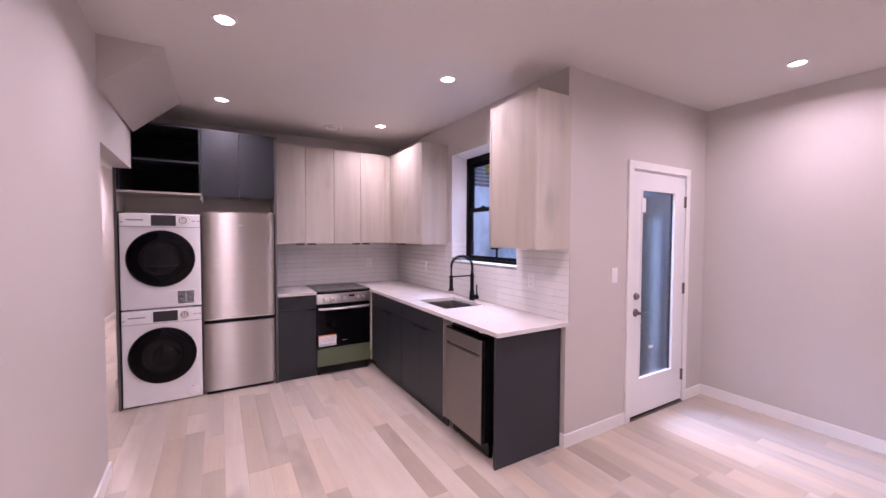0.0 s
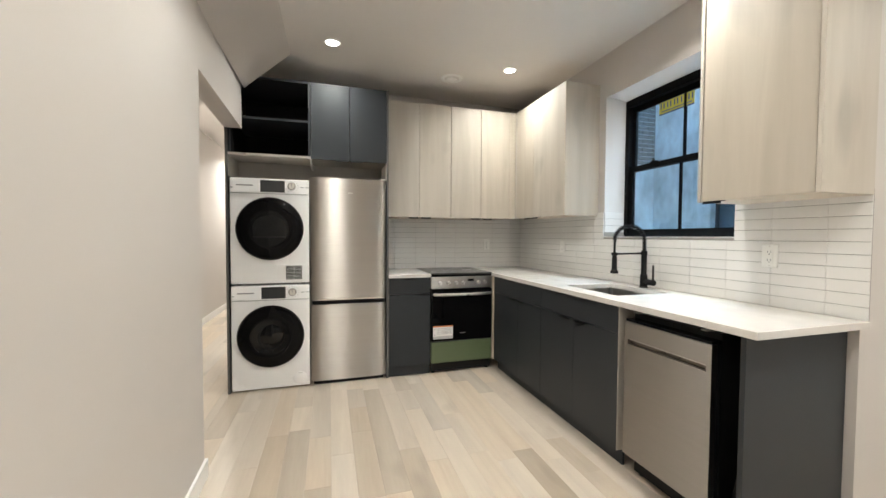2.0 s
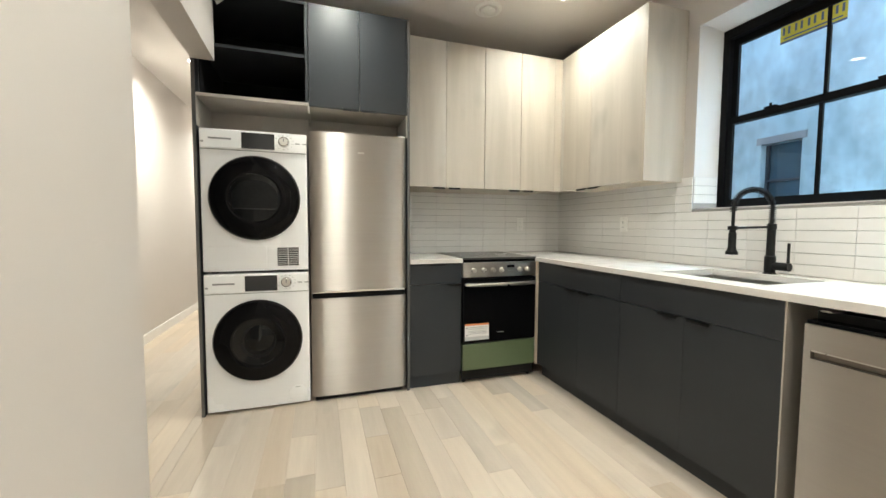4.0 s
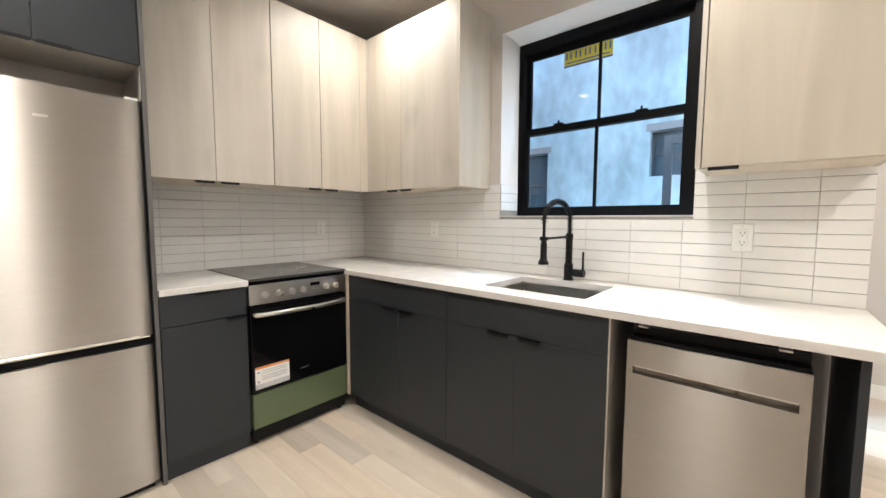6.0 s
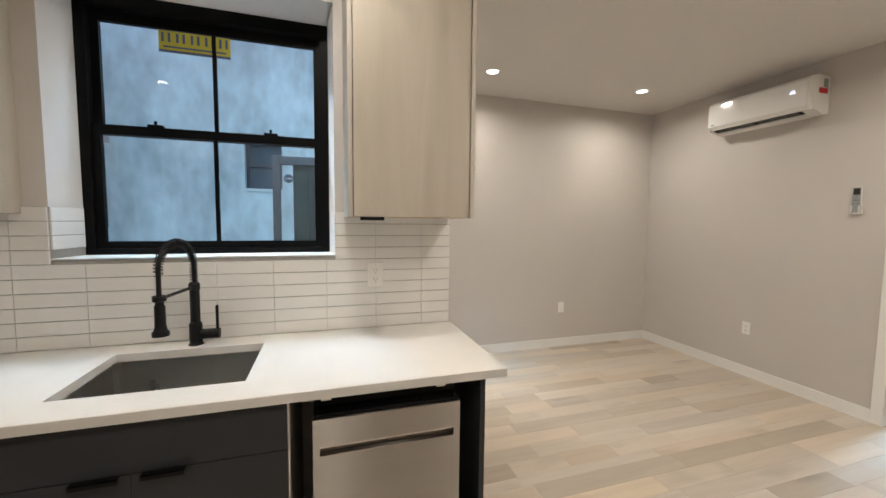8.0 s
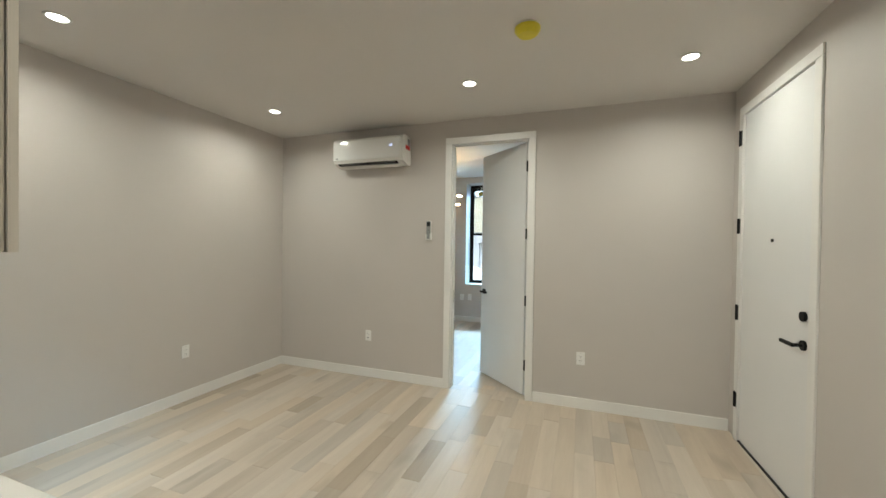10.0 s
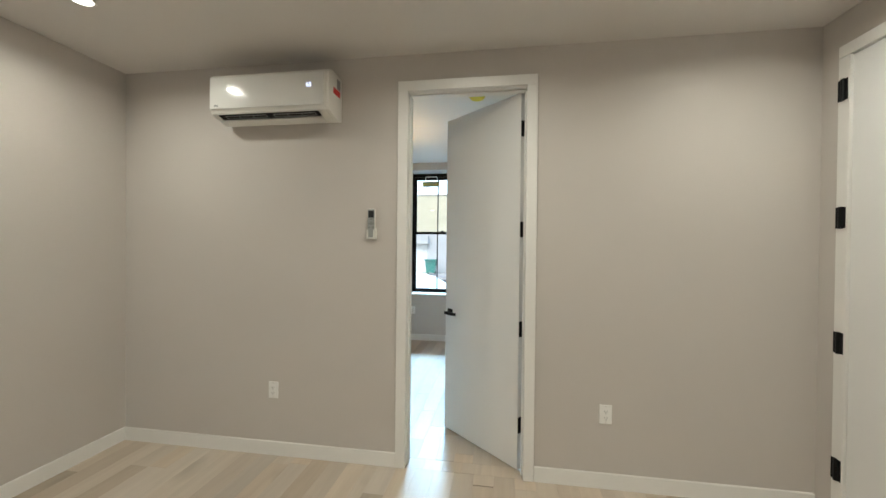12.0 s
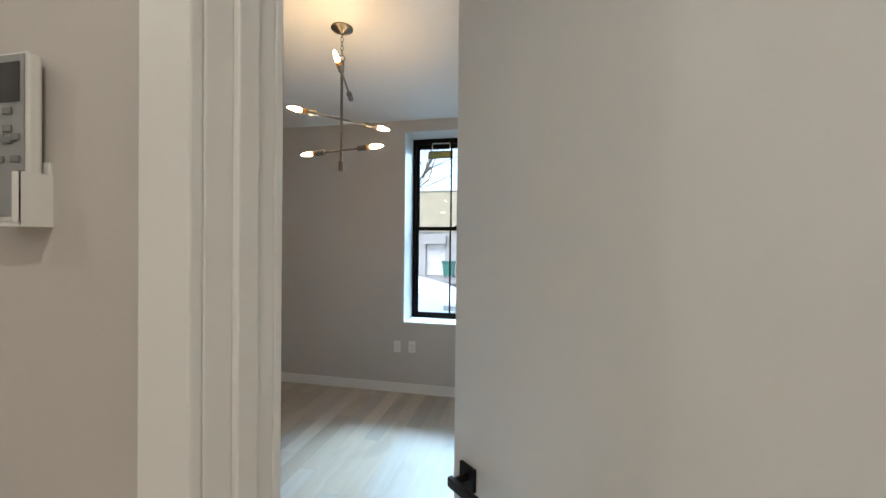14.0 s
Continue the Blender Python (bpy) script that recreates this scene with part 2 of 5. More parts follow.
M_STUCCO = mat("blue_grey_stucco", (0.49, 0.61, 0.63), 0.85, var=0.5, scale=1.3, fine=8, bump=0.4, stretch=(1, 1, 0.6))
M_JAMBOUT = mat("blue_grey_exterior_paint", (0.17, 0.25, 0.3), 0.6, var=0.1, scale=5, bump=0.05)
M_BRICK = mat("brick", (0.13, 0.155, 0.155), 0.85, var=0.25, scale=9, fine=80, bump=0.2)
M_CONC = mat("concrete", (0.33, 0.32, 0.31), 0.9, var=0.2, scale=2, fine=50, bump=0.2)
M_ASPH = mat("asphalt", (0.07, 0.07, 0.07), 0.9, var=0.3, scale=1.5, fine=90, bump=0.3)
M_CREAM = mat("cream_render", (0.42, 0.38, 0.28), 0.85, var=0.12, scale=1.1, fine=40, bump=0.1)
M_PALE = mat("pale_render", (0.36, 0.36, 0.36), 0.85, var=0.12, scale=1.1, fine=40, bump=0.1)
M_SHUT = mat("roller_shutter_white", (0.66, 0.66, 0.66), 0.5, var=0.1, scale=3)
M_BIN = mat("green_bin_plastic", (0.03, 0.16, 0.13), 0.45, var=0.1)
M_CAR = mat("white_car_paint", (0.8, 0.8, 0.8), 0.2, var=0.01, bump=0.0, coat=0.6)
M_TYRE = mat("tyre_rubber", (0.02, 0.02, 0.02), 0.8)
M_BARK = mat("bark", (0.14, 0.11, 0.09), 0.9, var=0.3, scale=12)
M_GATE = mat("grey_gate_paint", (0.045, 0.05, 0.058), 0.5, var=0.1, scale=6)
M_GPANEL = mat("dark_green_sheet", (0.03, 0.05, 0.048), 0.35, var=0.25, scale=3)


# ---- building helpers ----
def part(name, bm, material, parent=None, label="", smooth=False):
    """Link a bmesh as one mesh object, at world coordinates, under a thing or a part."""
    me = bpy.data.meshes.new(name)
    bm.normal_update()
    if smooth:
        for f in bm.faces:
            f.smooth = True
    bm.to_mesh(me)
    bm.free()
    if smooth:
        me.set_sharp_from_angle(angle=radians(35))
    me.materials.append(material)
    ob = new(name, me)
    if parent:
        ob.parent = parent
        top = parent
        base = Vector()
        while top:
            base += Vector(top.location)
            top = top.parent
        ob.location = -base
    if label:
        ob["label"] = label
    return ob


def thing(name, base, label, category, group="", kind=""):
    ob = new(name)
    ob.location = base
    ob.empty_display_size = 0.1
    return tagged(ob, label, category, group, kind)


def bx(bm, x0, x1, y0, y1, z0, z1, r=0.0, seg=2):
    """A box, with rounded edges of radius r."""
    m = Matrix.LocRotScale(((x0 + x1) / 2, (y0 + y1) / 2, (z0 + z1) / 2), None, (abs(x1 - x0), abs(y1 - y0), abs(z1 - z0)))
    made = bmesh.ops.create_cube(bm, size=1, matrix=m)["verts"]
    if r:
        edges = {e for v in made for e in v.link_edges}
        bmesh.ops.bevel(bm, geom=list(edges), offset=r, segments=seg, affect="EDGES", profile=0.5)
    return bm


def box(*a, **k):
    return bx(bmesh.new(), *a, **k)


def cyl(bm, p, q, r, r2=None, seg=20, caps=True):
    p, q = Vector(p), Vector(q)
    m = Matrix.Translation((p + q) / 2) @ (q - p).to_track_quat("Z", "Y").to_matrix().to_4x4()
    bmesh.ops.create_cone(bm, cap_ends=caps, segments=seg, radius1=r, radius2=r if r2 is None else r2, depth=(q - p).length, matrix=m)
    return bm


def rod(*a, **k):
    return cyl(bmesh.new(), *a, **k)


def lathe(bm, centre, axis, profile, seg=40):
    """Turn a profile of (radius, height along the axis) round the axis."""
    c = Vector(centre)
    turn = Vector(axis).to_track_quat("Z", "Y").to_matrix()
    rings = []
    for r, h in profile:
        if r < 1e-6:
            rings.append([bm.verts.new(c + turn @ Vector((0, 0, h)))])
        else:
            rings.append([bm.verts.new(c + turn @ Vector((r * math.cos(2 * math.pi * k / seg), r * math.sin(2 * math.pi * k / seg), h))) for k in range(seg)])
    for a, b in zip(rings, rings[1:]):
        for k in range(seg):
            j = (k + 1) % seg
            vs = [a[k % len(a)], a[j % len(a)], b[j % len(b)], b[k % len(b)]]
            out = []
            for v in vs:
                if v not in out:
                    out.append(v)
            if len(out) > 2:
                bm.faces.new(out)
    bmesh.ops.recalc_face_normals(bm, faces=bm.faces)
    return bm


def tube(bm, pts, r, seg=10):
    """A round bar along a line of points."""
    pts = [Vector(p) for p in pts]
    rings = []
    up = Vector((0.31, 0.17, 0.93)).normalized()
    for i, p in enumerate(pts):
        d = (pts[min(i + 1, len(pts) - 1)] - pts[max(i - 1, 0)]).normalized()
        a = d.cross(up).normalized()
        if i and rings:
            prev = (rings[-1][0].co - pts[i - 1]).normalized()
            a = (prev - d * prev.dot(d)).normalized()
        b = d.cross(a)
        rings.append([bm.verts.new(p + r * (math.cos(2 * math.pi * k / seg) * a + math.sin(2 * math.pi * k / seg) * b)) for k in range(seg)])
    for a, b in zip(rings, rings[1:]):
        for k in range(seg):
            bm.faces.new([a[k], a[(k + 1) % seg], b[(k + 1) % seg], b[k]])
    bm.faces.new(rings[0][::-1])
    bm.faces.new(rings[-1])
    return bm


def prism(bm, outline, axis, a, b):
    """Push a closed outline (two coordinates) along an axis from a to b."""
    def at(u, v, w):
        c = [u, v]
        c.insert(axis, w)
        return bm.verts.new(c)
    lo, hi = [at(u, v, a) for u, v in outline], [at(u, v, b) for u, v in outline]
    n = len(outline)
    bm.faces.new(lo)
    bm.faces.new(hi)
    for k in range(n):
        bm.faces.new([lo[k], lo[(k + 1) % n], hi[(k + 1) % n], hi[k]])
    bmesh.ops.recalc_face_normals(bm, faces=bm.faces)
    return bm


def structure(name, bm, material, label, category):
    return tagged(part(name, bm, material), label, category, "", "structure")


# ---- structure ----
Y_S, X_E, Y_STUB, X_W, Y_N = -0.53, 5.505, 2.66, 3.62, 5.59
TOP = 2.80

# south wall with the bedroom doorway
b = box(0.8, 2.585, Y_S - 0.12, Y_S, 0, TOP)
bx(b, 3.381, X_E + 0.125, Y_S - 0.12, Y_S, 0, TOP)
bx(b, 2.585, 3.381, Y_S - 0.12, Y_S, 2.482, TOP)
structure("wall_south", b, M_WALL, "warm grey painted wall with the bedroom doorway", "wall")
structure("wall_east", box(X_E, X_E + 0.3, Y_S, 2.94, 0, TOP), M_WALL, "warm grey painted plaster wall", "wall")
# short wall with the glazed yard door
b = box(3.90, 4.335, Y_STUB, 2.81, 0, TOP)
bx(b, 5.205, X_E, Y_STUB, 2.81, 0, TOP)
bx(b, 4.335, 5.205, Y_STUB, 2.81, 2.072, TOP)
structure("wall_yard_door", b, M_WALL, "warm grey painted wall with the yard door opening", "wall")
# window wall
WY0, WY1, WZ0, WZ1 = 3.178, 4.205, 1.256, 2.36
b = box(X_W, 3.90, Y_STUB, WY0, 0, TOP)
bx(b, X_W, 3.90, WY1, 5.9, 0, TOP)
bx(b, X_W, 3.90, WY0, WY1, 0, WZ0)
bx(b, X_W, 3.90, WY0, WY1, WZ1, TOP)
structure("wall_window", b, M_WALL, "warm grey painted wall with a deep window opening", "wall")
structure("wall_north", box(0.735, X_W, Y_N, Y_N + 0.12, 0, TOP), M_WALL, "warm grey painted back wall behind the kitchen units", "wall")

# west wall, a little out of square, with the entry door and the passage opening
WEST = Matrix.Translation((0.992, Y_S, 0)) @ Matrix.Rotation(math.atan2(0.107, 4.38), 4, "Z")


def west(bm):
    """From along-wall coordinates (x off the face, y along) to the world."""
    bm.transform(WEST)
    return bm


EY0, EY1, EZ1 = 0.158, 1.075, 2.488
b = box(-0.12, 0, 0, EY0, 0, TOP)
bx(b, -0.12, 0, EY1, 4.38, 0, TOP)
bx(b, -0.12, 0, EY0, EY1, EZ1, TOP)
bx(b, -0.12, 0, 4.38, 5.497, 2.085, TOP)
structure("wall_west", west(b), M_WALL, "warm grey painted wall beside the passage opening", "wall")
structure("soffit", prism(bmesh.new(), [(0.878, 2.40), (0.878, CEIL + 0.01), (1.225, CEIL + 0.01)], 1, 3.80, 4.965), M_WALL,
          "sloping boxed soffit under the ceiling, painted warm grey", "soffit")
# passage behind
structure("wall_passage_west", box(-0.4, -0.2, 3.2, 10.2, 0, TOP), M_WALL, "pale painted passage wall", "wall")
structure("wall_passage_south", box(-0.2, 0.75, 3.3, 3.42, 0, TOP), M_WALL, "pale painted passage end wall", "wall")
structure("wall_passage_north", box(-0.2, 0.74, 10.0, 10.12, 0, TOP), M_WALL, "pale painted passage end wall", "wall")
structure("wall_passage_east", box(0.615, 0.735, 5.60, 10.0, 0, TOP), M_WALL, "pale painted passage wall", "wall")
b = box(-0.4, 3.90, Y_S - 0.12, 10.2, CEIL, CEIL + 0.09)
bx(b, 3.90, X_E + 0.3, Y_S - 0.12, 2.94, CEIL, CEIL + 0.09)
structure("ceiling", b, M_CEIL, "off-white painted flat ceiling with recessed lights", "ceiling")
# bedroom shell
BY = -3.845
BX0, BX1, BZ0, BZ1 = 3.362, 4.19, 0.706, 2.62
CX0, CX1 = 1.355, 2.183
b = box(1.0, CX0, BY - 0.4, BY, 0, 2.9)
bx(b, CX1, BX0, BY - 0.4, BY, 0, 2.9)
bx(b, CX0, CX1, BY - 0.4, BY, 0, BZ0)
bx(b, CX0, CX1, BY - 0.4, BY, BZ1, 2.9)
bx(b, BX1, 6.35, BY - 0.4, BY, 0, 2.9)
bx(b, BX0, BX1, BY - 0.4, BY, 0, BZ0)
bx(b, BX0, BX1, BY - 0.4, BY, BZ1, 2.9)
structure("wall_bedroom_window", b, M_WALL, "grey painted bedroom wall with a tall window opening", "wall")
structure("wall_bedroom_east", box(6.2, 6.35, BY, Y_S - 0.12, 0, 2.9), M_WALL, "grey painted bedroom wall", "wall")
structure("wall_bedroom_west", box(1.0, 1.15, BY, Y_S - 0.12, 0, 2.9), M_WALL, "grey painted bedroom wall", "wall")
structure("wall_bedroom_north", box(X_E + 0.3, 6.2, Y_S - 0.12, Y_S, 0, 2.9), M_WALL, "grey painted bedroom wall", "wall")
structure("ceiling_bedroom", box(1.0, 6.35, BY - 0.4, Y_S - 0.12, 2.735, 2.9), M_CEILB, "white painted bedroom ceiling", "ceiling")
# unseen mass added overhead to hold sky light back from the yard
b = box(-0.4, 3.90, -4.245, 10.2, 2.92, 5.6)
bx(b, 3.90, 5.8, -4.245, 2.94, 2.92, 5.6)
structure("sky_shade_block", b, M_CONC, "unseen block above the flat, added to shade the yard", "building")

# floor: joint layer, then planks
b = box(-0.4, 3.90, -0.65, 10.2, -0.12, -0.012)
bx(b, 3.90, X_E + 0.3, -0.65, 2.94, -0.12, -0.012)
bx(b, 1.0, 6.35, BY - 0.4, -0.65, -0.12, -0.012)
floor = structure("floor", b, M_SUB, "bleached oak plank floor", "floor")

# baseboards
BB, BT = 0.095, 0.014


def baseboard(x0, x1, y0, y1):
    bm = box(x0, x1, y0, y1, 0, BB)
    top = [e for e in bm.edges if all(abs(v.co.z - BB) < 1e-5 for v in e.verts)]
    bmesh.ops.bevel(bm, geom=top, offset=0.004, segments=2, affect="EDGES")
    structure("baseboard", bm, M_TRIM, "white painted skirting board along the wall", "baseboard")


baseboard(3.427, X_E, Y_S, Y_S + BT)
baseboard(1.0, 2.535, Y_S, Y_S + BT)
baseboard(X_E - BT, X_E, Y_S + BT, Y_STUB)
baseboard(3.606, 4.307, Y_STUB - BT, Y_STUB)
baseboard(5.222, X_E - BT, Y_STUB - BT, Y_STUB)
baseboard(3.606, 3.62, Y_STUB, 2.69)
baseboard(-0.2, -0.186, 3.42, 10.0)
baseboard(0.601, 0.615, 5.61, 10.0)
baseboard(1.15, 6.2, BY, BY + BT)
baseboard(6.186, 6.2, BY + BT, -0.65)
bm = box(0, BT, 1.15, 4.38, 0, BB)
bx(bm, -0.12, BT, 4.38, 4.394, 0, BB)
structure("baseboard", west(bm), M_TRIM, "white painted skirting board along the wall", "baseboard")


# ---- doors ----
def casing(name, axis_pts, w, face, out, z1, material, label):
    """Flat door casing on a wall whose face is y = face; out: -1 or 1, the side it stands off to."""
    x0, x1 = axis_pts
    y0, y1 = sorted((face, face + out * 0.018))
    t = thing(name, ((x0 + x1) / 2, face, 0), label, "door casing", "", "structure")
    for a, c in ((x0 - w, x0), (x1, x1 + w)):
        part("casing_side", box(a, c, y0, y1, 0, z1, 0.003), material, t)
    part("casing_head", box(x0 - w, x1 + w, y0, y1, z1, z1 + w, 0.003), material, t)
    return t


# bedroom doorway: casing on both sides, jamb and stop
casing("trim", (2.604, 3.362), 0.066, Y_S, 1, 2.464, M_TRIM, "white painted casing round the bedroom doorway")
casing("trim", (2.604, 3.362), 0.066, Y_S - 0.12, -1, 2.464, M_TRIM, "white painted casing on the bedroom side")
j = thing("door_jamb", (2.98, Y_S - 0.06, 0), "white painted jamb lining of the bedroom doorway", "door frame", "", "structure")
for x0, x1 in ((2.586, 2.604), (3.362, 3.380)):
    part("jamb_side", box(x0, x1, Y_S - 0.119, Y_S - 0.001, 0, 2.464, 0.002), M_TRIM, j)
part("jamb_head", box(2.604, 3.362, Y_S - 0.119, Y_S - 0.001, 2.462, 2.48, 0.002), M_TRIM, j)
for x0, x1 in ((2.6045, 2.614), (3.352, 3.3615)):
    part("door_stop", box(x0, x1, Y_S - 0.075, Y_S - 0.04, 0, 2.45, 0.002), M_TRIM, j)
part("door_stop", box(2.614, 3.352, Y_S - 0.075, Y_S - 0.04, 2.45, 2.4615, 0.002), M_TRIM, j)
part("strike_plate", box(3.3605, 3.3625, Y_S - 0.112, Y_S - 0.085, 0.86, 0.99, 0.001), M_BLACK, j, "black strike plate")

# bedroom door leaf, standing open into the bedroom
HX, HY = 2.609, -0.632
LEAF = Matrix.Translation((HX, HY, 0)) @ Matrix.Rotation(math.atan2(-0.676, 0.737), 4, "Z")


def leaf_space(bm):
    bm.transform(LEAF)
    return bm


def lever(t, x, y, z, out, way, material, to):
    """A square-rose lever handle on a face at y; out: the side it stands on, way: where the lever points."""
    part("rose", to(box(x - 0.027, x + 0.027, *sorted((y, y + out * 0.009)), z - 0.027, z + 0.027, 0.002)), material, t, "square black rose")
    bm = rod((x, y + out * 0.008, z), (x, y + out * 0.05, z), 0.009)
    bx(bm, *sorted((x - way * 0.012, x + way * 0.115)), *sorted((y + out * 0.043, y + out * 0.056)), z - 0.011, z + 0.011, 0.002)
    part("lever", to(bm), material, t, "black lever handle")


d = thing("door_1", (HX, HY, 0), "white flush bedroom door standing half open", "door", "", "structure")
part("door_leaf", leaf_space(box(0.004, 0.752, -0.0, 0.036, 0.012, 2.454, 0.002)), M_DOOR, d)
lever(d, 0.692, 0.036, 0.94, 1, -1, M_BLACK, leaf_space)
lever(d, 0.692, 0.0, 0.94, -1, -1, M_BLACK, leaf_space)
part("latch_plate", leaf_space(box(0.751, 0.7535, 0.006, 0.03, 0.915, 0.975)), M_BLACK, d)
for z in (0.3, 0.925, 1.572, 2.225):
    bm = leaf_space(box(-0.004, 0.003, 0.004, 0.034, z - 0.05, z + 0.05))
    cyl(bm, (HX - 0.004, HY + 0.012, z - 0.052), (HX - 0.004, HY + 0.012, z + 0.052), 0.0095)
    bx(bm, 2.6045, 2.607, Y_S - 0.112, Y_S - 0.078, z - 0.05, z + 0.05)
    part("hinge", bm, M_BLACK, d, "black butt hinge")

# entry door in the west wall
d = thing("door_2", WEST @ Vector((0, 0.6, 0)), "tall white flush entry door, closed", "door", "", "structure")
part("door_leaf", west(box(-0.052, -0.004, EY0 + 0.022, EY1 - 0.022, 0.012, 2.462, 0.002)), M_DOOR, d)
part("threshold", west(box(-0.11, 0.004, EY0 + 0.02, EY1 - 0.02, 0.0, 0.011)), M_BLACK, d, "dark threshold strip")
part("peephole", west(rod((-0.004, 0.62, 1.515), (0.003, 0.62, 1.515), 0.011)), M_BLACK, d, "black peephole")
part("peephole_glass", west(rod((0.002, 0.62, 1.515), (0.0036, 0.62, 1.515), 0.006)), M_BLACKG, d)
for z in (0.31, 0.975, 1.63, 2.295):
    bm = box(0.0122, 0.0155, EY0 - 0.043, EY0 + 0.012, z - 0.055, z + 0.055)
    cyl(bm, (0.014, EY0 - 0.014, z - 0.057), (0.014, EY0 - 0.014, z + 0.057), 0.011)
    part("hinge", west(bm), M_BLACK, d, "black butt hinge")
ey = EY1 - 0.085
part("rose", west(rod((-0.004, ey, 0.93), (0.008, ey, 0.93), 0.028)), M_BLACK, d, "round black rose")
bm = rod((0.006, ey, 0.93), (0.055, ey, 0.93), 0.009)
bx(bm, 0.046, 0.06, ey - 0.12, ey + 0.012, 0.92, 0.941, 0.003)
part("lever", west(bm), M_BLACK, d, "black lever handle")
part("deadbolt", west(rod((-0.004, ey, 1.09), (0.012, ey, 1.09), 0.027)), M_BLACK, d)
j = thing("trim", WEST @ Vector((0, 0.6, 0)), "white steel frame of the entry door", "door frame", "", "structure")
for y0, y1 in ((EY0 - 0.045, EY0 + 0.02), (EY1 - 0.02, EY1 + 0.045)):
    part("casing_side", west(box(-0.119, 0.012, y0, y1, 0, 2.466, 0.003)), M_TRIM, j)
part("casing_head", west(box(-0.119, 0.012, EY0 - 0.045, EY1 + 0.045, 2.467, 2.53, 0.003)), M_TRIM, j)

# yard door: white, full glass
casing("trim", (4.372, 5.152), 0.064, Y_STUB, -1, 2.064, M_TRIM, "white painted casing round the yard door")
j = thing("door_jamb", (4.77, 2.8, 0), "white jamb lining of the yard door", "door frame", "", "structure")
part("jamb_side", box(4.337, 4.375, Y_STUB + 0.001, 2.805, 0, 2.056), M_TRIM, j)
part("jamb_side", box(5.152, 5.203, Y_STUB + 0.001, 2.805, 0, 2.056), M_TRIM, j)
part("jamb_head", box(4.337, 5.203, Y_STUB + 0.001, 2.805, 2.056, 2.07), M_TRIM, j)
part("outer_jamb_face", box(5.1465, 5.1518, 2.7025, 2.808, 0.02, 2.055), M_JAMBOUT, j, "blue-grey outer jamb face")
part("threshold", box(4.375, 5.152, 2.64, 2.8, 0, 0.018, 0.003), M_NICKEL, j, "dark metal threshold")
d = thing("door_3", (4.76, 2.67, 0), "white yard door with one full-length glass pane, closed", "door", "", "structure")
DX0, DX1, DY0, DY1 = 4.379, 5.148, 2.655, 2.70
GX0, GX1, GZ0, GZ1 = 4.487, 4.985, 0.325, 1.91
for n_, a in (("stile", (DX0, GX0, DY0, DY1, 0.03, 2.048)), ("stile", (GX1, DX1, DY0, DY1, 0.03, 2.048)),
              ("rail", (GX0, GX1, DY0, DY1, 0.03, GZ0)), ("rail", (GX0, GX1, DY0, DY1, GZ1, 2.048))):
    part(n_, box(*a), M_DOOR, d)
bm = box(GX0, GX0 + 0.012, DY0 - 0.006, DY0 + 0.012, GZ0, GZ1)
bx(bm, GX1 - 0.012, GX1, DY0 - 0.006, DY0 + 0.012, GZ0, GZ1)
bx(bm, GX0 + 0.012, GX1 - 0.012, DY0 - 0.006, DY0 + 0.012, GZ0, GZ0 + 0.012)
bx(bm, GX0 + 0.012, GX1 - 0.012, DY0 - 0.006, DY0 + 0.012, GZ1 - 0.012, GZ1)
part("glazing_bead", bm, M_DOOR, d)
bm = box(GX1 - 0.02, GX1 - 0.001, 2.682, 2.699, GZ0 + 0.001, GZ1 - 0.001)
bx(bm, GX0 + 0.001, GX0 + 0.01, 2.682, 2.699, GZ0 + 0.001, GZ1 - 0.001)
bx(bm, GX0 + 0.01, GX1 - 0.02, 2.682, 2.699, GZ1 - 0.01, GZ1 - 0.001)
part("spacer", bm, M_BLACK, d, "black glazing spacer")
g = part("pane", box(GX0 + 0.002, GX1 - 0.002, 2.674, 2.680, GZ0 + 0.002, GZ1 - 0.002), M_FILM, d, "glass pane under a hazy protective film")
g.visible_shadow = False
part("sweep", box(DX0, DX1, DY0, DY1, 0.018, 0.03), M_BLACK, d, "black door sweep")
for z in (0.257, 1.05, 1.83):
    bm = rod((5.15, 2.65, z - 0.05), (5.15, 2.65, z + 0.05), 0.009)
    bx(bm, 5.13, 5.17, 2.6535, 2.6565, z - 0.05, z + 0.05)
    part("hinge", bm, M_NICKEL, d, "satin nickel hinge")
part("deadbolt", lathe(bmesh.new(), (4.433, 2.655, 1.03), (0, -1, 0), [(0.031, 0), (0.031, 0.006), (0.024, 0.014), (0.02, 0.022), (0, 0.022)]), M_NICKEL, d, "satin nickel deadbolt", True)
part("rose", lathe(bmesh.new(), (4.433, 2.655, 0.895), (0, -1, 0), [(0.034, 0), (0.034, 0.004), (0.026, 0.012), (0.014, 0.014), (0.012, 0.05), (0, 0.05)]), M_NICKEL, d, "", True)
part("lever", tube(bmesh.new(), [(4.433, 2.607, 0.895), (4.46, 2.603, 0.895), (4.5, 2.603, 0.894), (4.535, 2.61, 0.893)], 0.0085), M_NICKEL, d, "satin nickel lever", True)
part("sticker", box(4.52, 4.58, 2.6722, 2.6736, 1.72, 1.84), M_PAPER, d, "pale paper sticker on the glass")
part("tape_mark", box(4.665, 4.725, 2.6722, 2.6736, 0.56, 0.585), M_PAPER, d, "white scrap stuck to the glass")

# ---- windows ----


